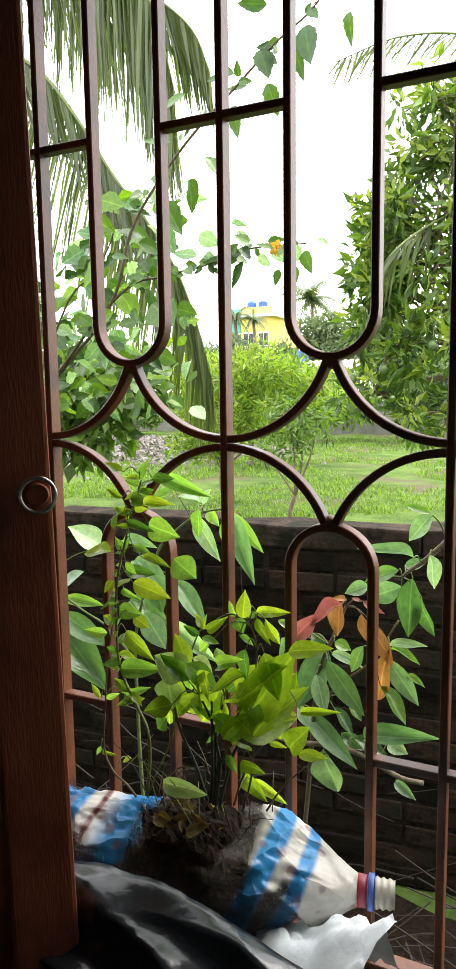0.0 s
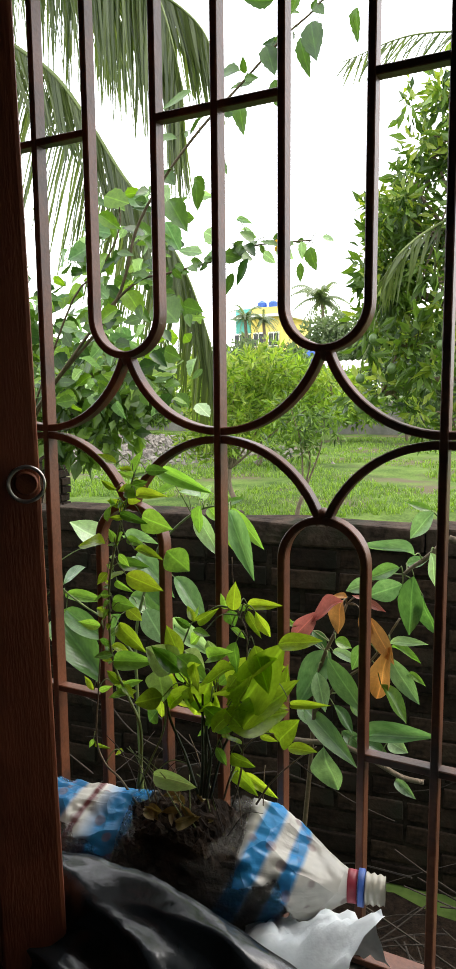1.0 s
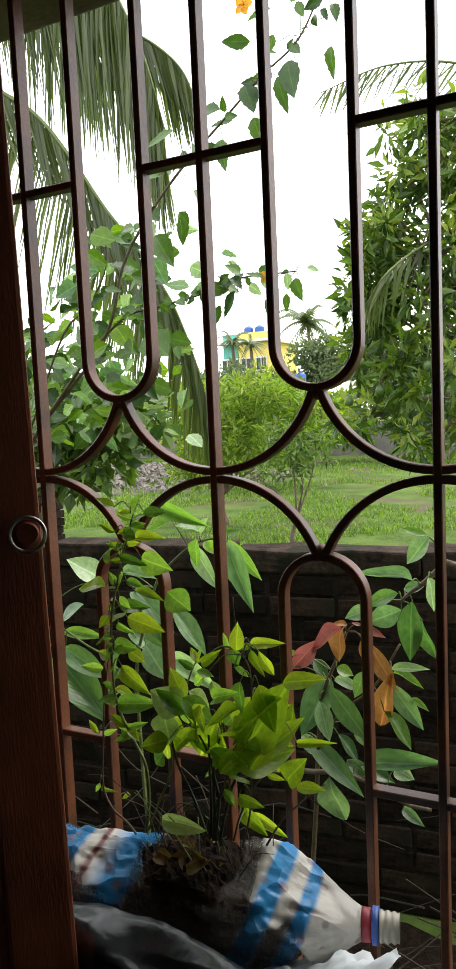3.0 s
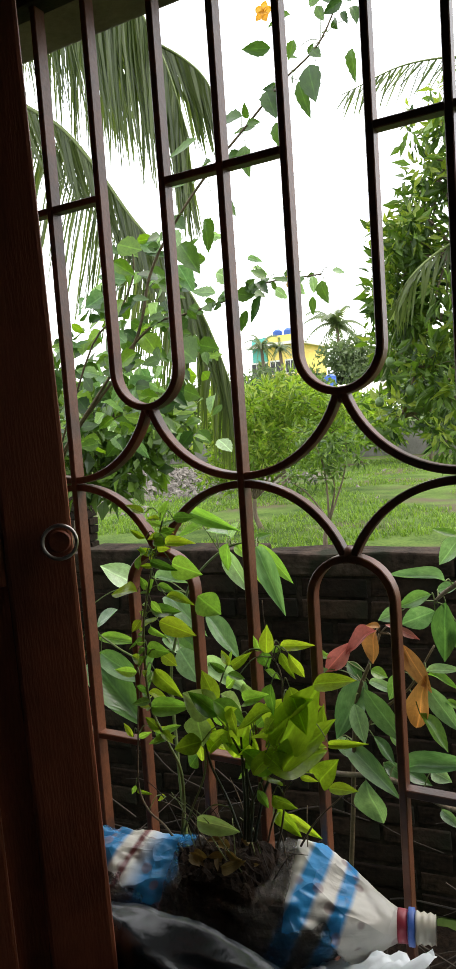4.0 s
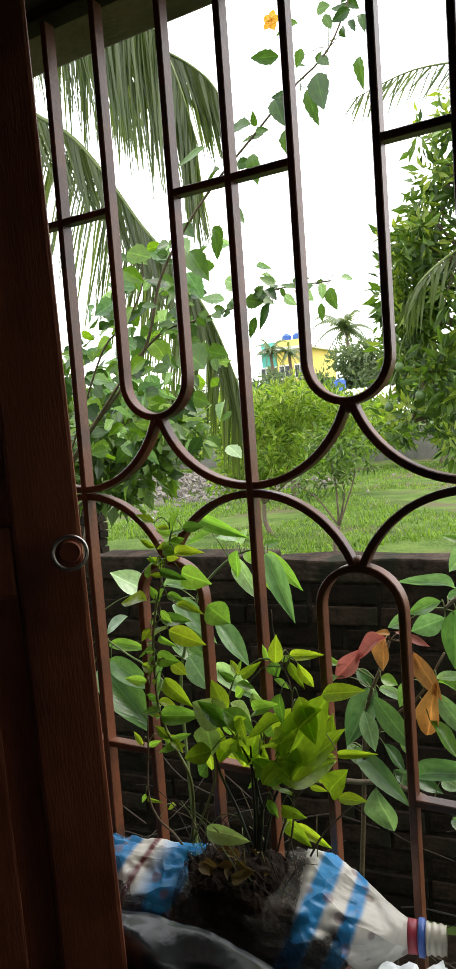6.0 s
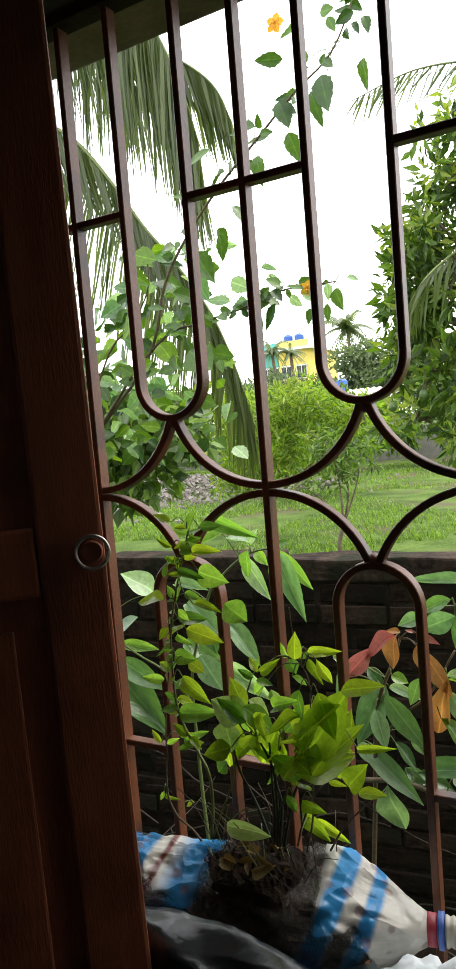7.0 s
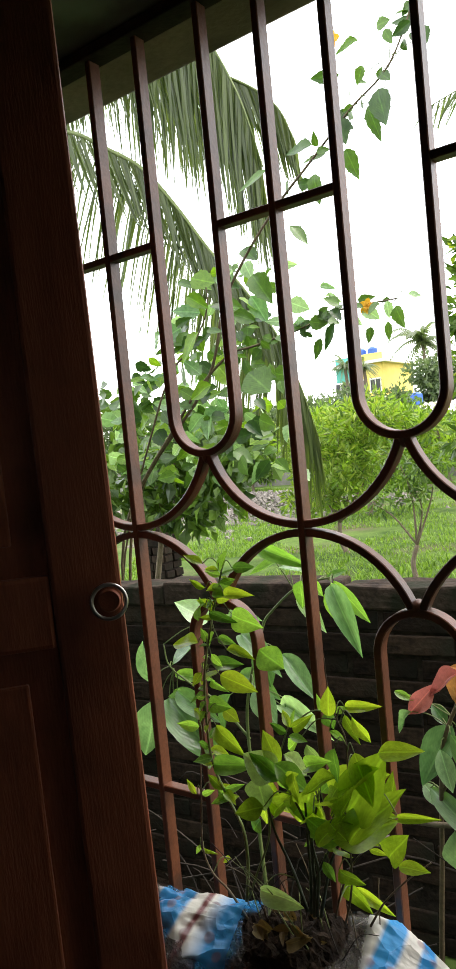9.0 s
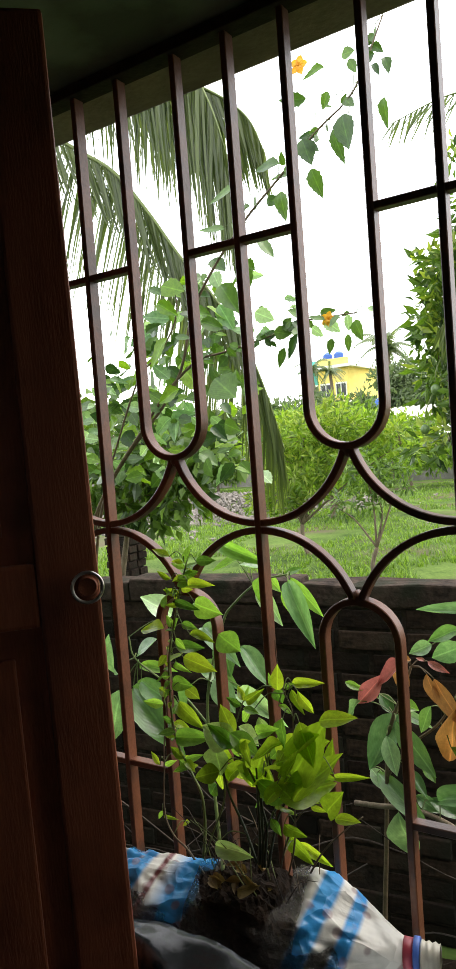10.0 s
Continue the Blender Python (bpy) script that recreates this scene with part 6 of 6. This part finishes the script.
SAPR_SIDE = [(-0.220, 0.980, 0.501), (-0.149, 0.980, 0.600), (-0.059, 0.980, 0.681), (0.014, 0.980, 0.807)]
LOWBRANCH = [(-0.320, 0.960, 0.409), (-0.245, 0.960, 0.415), (-0.154, 0.960, 0.427), (-0.069, 0.960, 0.413), (0.028, 0.960, 0.376), (0.092, 0.960, 0.374)]
sapr = thing("mango_sapling", (SAPR_STEM[0][0], 1.0, GZ + 0.05), "sapling with long green leaves and young red ones", "sapling")
stem(sapr, [(SAPR_STEM[0][0], 1.0, GZ + 0.02), *SAPR_STEM], 0.009, 0.004, BROWN_STEM)
stem(sapr, SAPR_SIDE, 0.005, 0.003, BROWN_STEM, "branch")
stem(sapr, LOWBRANCH, 0.008, 0.007, BARK, "branch")
leaves_on(sapr, SAPGREEN + SAPGREEN_B + SAPGREEN_C, [SAPR_STEM, SAPR_SIDE, LOWBRANCH], GREEN_STEM, 0.16, 0.0018, 0.35, 0.8, 1.1)
leaves_on(sapr, SAPRED, [SAPR_STEM], BROWN_STEM, 0.12, 0.0018)

BRANCHTOP = [
    ("m", 0.106, 0.924, 1.108, 0.047, 0.911, 1.041, 0.44),
    ("f", 0.098, 0.936, 1.109, 0.041, 0.910, 1.132, 0.31),
    ("m", 0.064, 0.912, 0.997, -0.040, 0.835, 1.046, 0.25),
    ("m", 0.027, 0.986, 0.953, 0.082, 0.985, 0.975, 0.47),
    ("m", 0.021, 0.974, 0.902, -0.073, 0.970, 0.858, 0.58),
    ("m", -0.072, 0.986, 0.892, -0.124, 0.953, 0.876, 0.53),
    ("d", 0.017, 0.957, 0.950, -0.068, 0.932, 0.922, 0.42),
    ("d", 0.054, 0.956, 0.932, 0.038, 0.965, 0.767, 0.45),
    ("d", 0.075, 0.971, 0.880, 0.094, 0.980, 0.764, 0.41),
    ("m", 0.102, 0.919, 1.006, 0.127, 0.907, 0.925, 0.42),
]
TOPBRANCH = [(0.140, 0.950, 1.040), (0.084, 0.950, 0.983), (0.052, 0.950, 0.958), (0.028, 0.950, 0.935)]
tall = thing("tall_sapling", (0.42, 0.95, GZ + 0.05), "tall dark-leaved sapling close to the brick wall", "sapling")
stem(tall, [(0.42, 0.95, GZ + 0.02), (0.4, 0.95, 0.5), (0.36, 0.95, 0.95), TOPBRANCH[0]], 0.014, 0.009, BARK)
stem(tall, TOPBRANCH, 0.008, 0.004, BARK, "branch")
leaves_on(tall, BRANCHTOP, [TOPBRANCH], GREEN_STEM, 0.2, 0.002, 0.3, 0.5, 1.15)


# dry twigs on the soil
def twigs(name, n, x0, x1, y0, y1, z0, seed):
    r = random.Random(seed)
    t = thing(name, ((x0 + x1) / 2, (y0 + y1) / 2, GZ + 0.04), "heap of thin dry twigs on the soil", "twigs", kind="stuff")
    bm = bmesh.new()
    for i in range(n):
        p = Vector((r.uniform(x0, x1), r.uniform(y0, y1), r.uniform(GZ + 0.05, z0)))
        d = Vector((r.uniform(-1, 1), r.uniform(-0.6, 0.6), r.uniform(-0.3, 0.6))).normalized() * r.uniform(0.15, 0.5)
        q = p + d
        m = p.lerp(q, 0.5) + Vector((r.uniform(-0.04, 0.04), r.uniform(-0.04, 0.04), r.uniform(-0.03, 0.05)))
        tube(bm, [v - t.location for v in smooth_path([p, m, q], 3)], r.uniform(0.001, 0.003), 4)
    part("twig_heap", bm, DRY_TWIG, t)


twigs("dry_twigs", 70, -0.2, 0.8, 0.55, 1.2, 0.25, 3)
twigs("dry_twigs", 55, -1.3, -0.5, 0.5, 1.1, 0.3, 4)


# ---- garden wall of bricks ----
def make_brick_wall():
    # runs nearly along the window, a little further off at its right end
    a, b = Vector((-2.55, 1.13, GZ - 0.05)), Vector((1.7, 1.67, GZ - 0.05))
    d = (b - a).normalized()
    ang = math.atan2(d.y, d.x)
    L, T, H = (b - a).length, 0.12, 0.98 - GZ + 0.05
    w = thing("garden_wall", a, "low old brick garden wall with a rough cement cap", "wall", kind="structure")
    w.rotation_euler = (0, 0, ang)
    bm = bmesh.new()
    box(bm, (0, 0.004, 0), (L, T - 0.012, H - 0.1))
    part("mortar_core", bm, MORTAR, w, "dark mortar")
    # uneven cap in pieces
    r = random.Random(2)
    x = 0.0
    while x < L:
        ln = min(r.uniform(0.35, 0.8), L - x)
        bm = bmesh.new()
        box(bm, (0, -0.006, 0), (ln, T + 0.008, 0.085 + r.uniform(-0.012, 0.012)), 0.008)
        bmesh.ops.subdivide_edges(bm, edges=bm.edges[:], cuts=2, use_grid_fill=True)
        for v in bm.verts:
            v.co += Vector((0, 0.01 * noise.noise(v.co * 9 + Vector((x, 0, 0))), 0.012 * noise.noise(v.co * 7 + Vector((x * 3, 1, 0)))))
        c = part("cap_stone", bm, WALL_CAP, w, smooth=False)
        c.location = (x, 0, H - 0.1)
        x += ln + 0.004
    # bricks, two shapes shared by all
    meshes = []
    for k, ln in enumerate((0.228, 0.222, 0.108)):
        bm = bmesh.new()
        box(bm, (0, 0, 0), (ln, 0.03, 0.066), 0.005)
        for v in bm.verts:
            v.co += Vector((0.003 * noise.noise(v.co * 22 + Vector((k, 0, 0))), 0.005 * noise.noise(v.co * 18 + Vector((0, k, 0))), 0.003 * noise.noise(v.co * 25)))
        me = bpy.data.meshes.new("brick")
        bm.to_mesh(me)
        bm.free()
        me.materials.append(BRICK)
        meshes.append(me)
    course = 0.0785
    n = int((H - 0.1) / course)
    for j in range(n):
        z = H - 0.1 - (j + 1) * course + 0.006
        x = (0.0 if j % 2 else -0.12) + 0.35
        while x < 3.75:
            me = meshes[0] if r.random() < 0.6 else meshes[1]
            ln = 0.24
            if r.random() < 0.06:
                me, ln = meshes[2], 0.12
            ob = new("brick", me)
            ob.parent = w
            ob.location = (x, -0.004 + r.uniform(-0.006, 0.006), z + r.uniform(-0.003, 0.003))
            ob.rotation_euler = (0, r.uniform(-0.015, 0.015), r.uniform(-0.02, 0.02))
            x += ln


make_brick_wall()
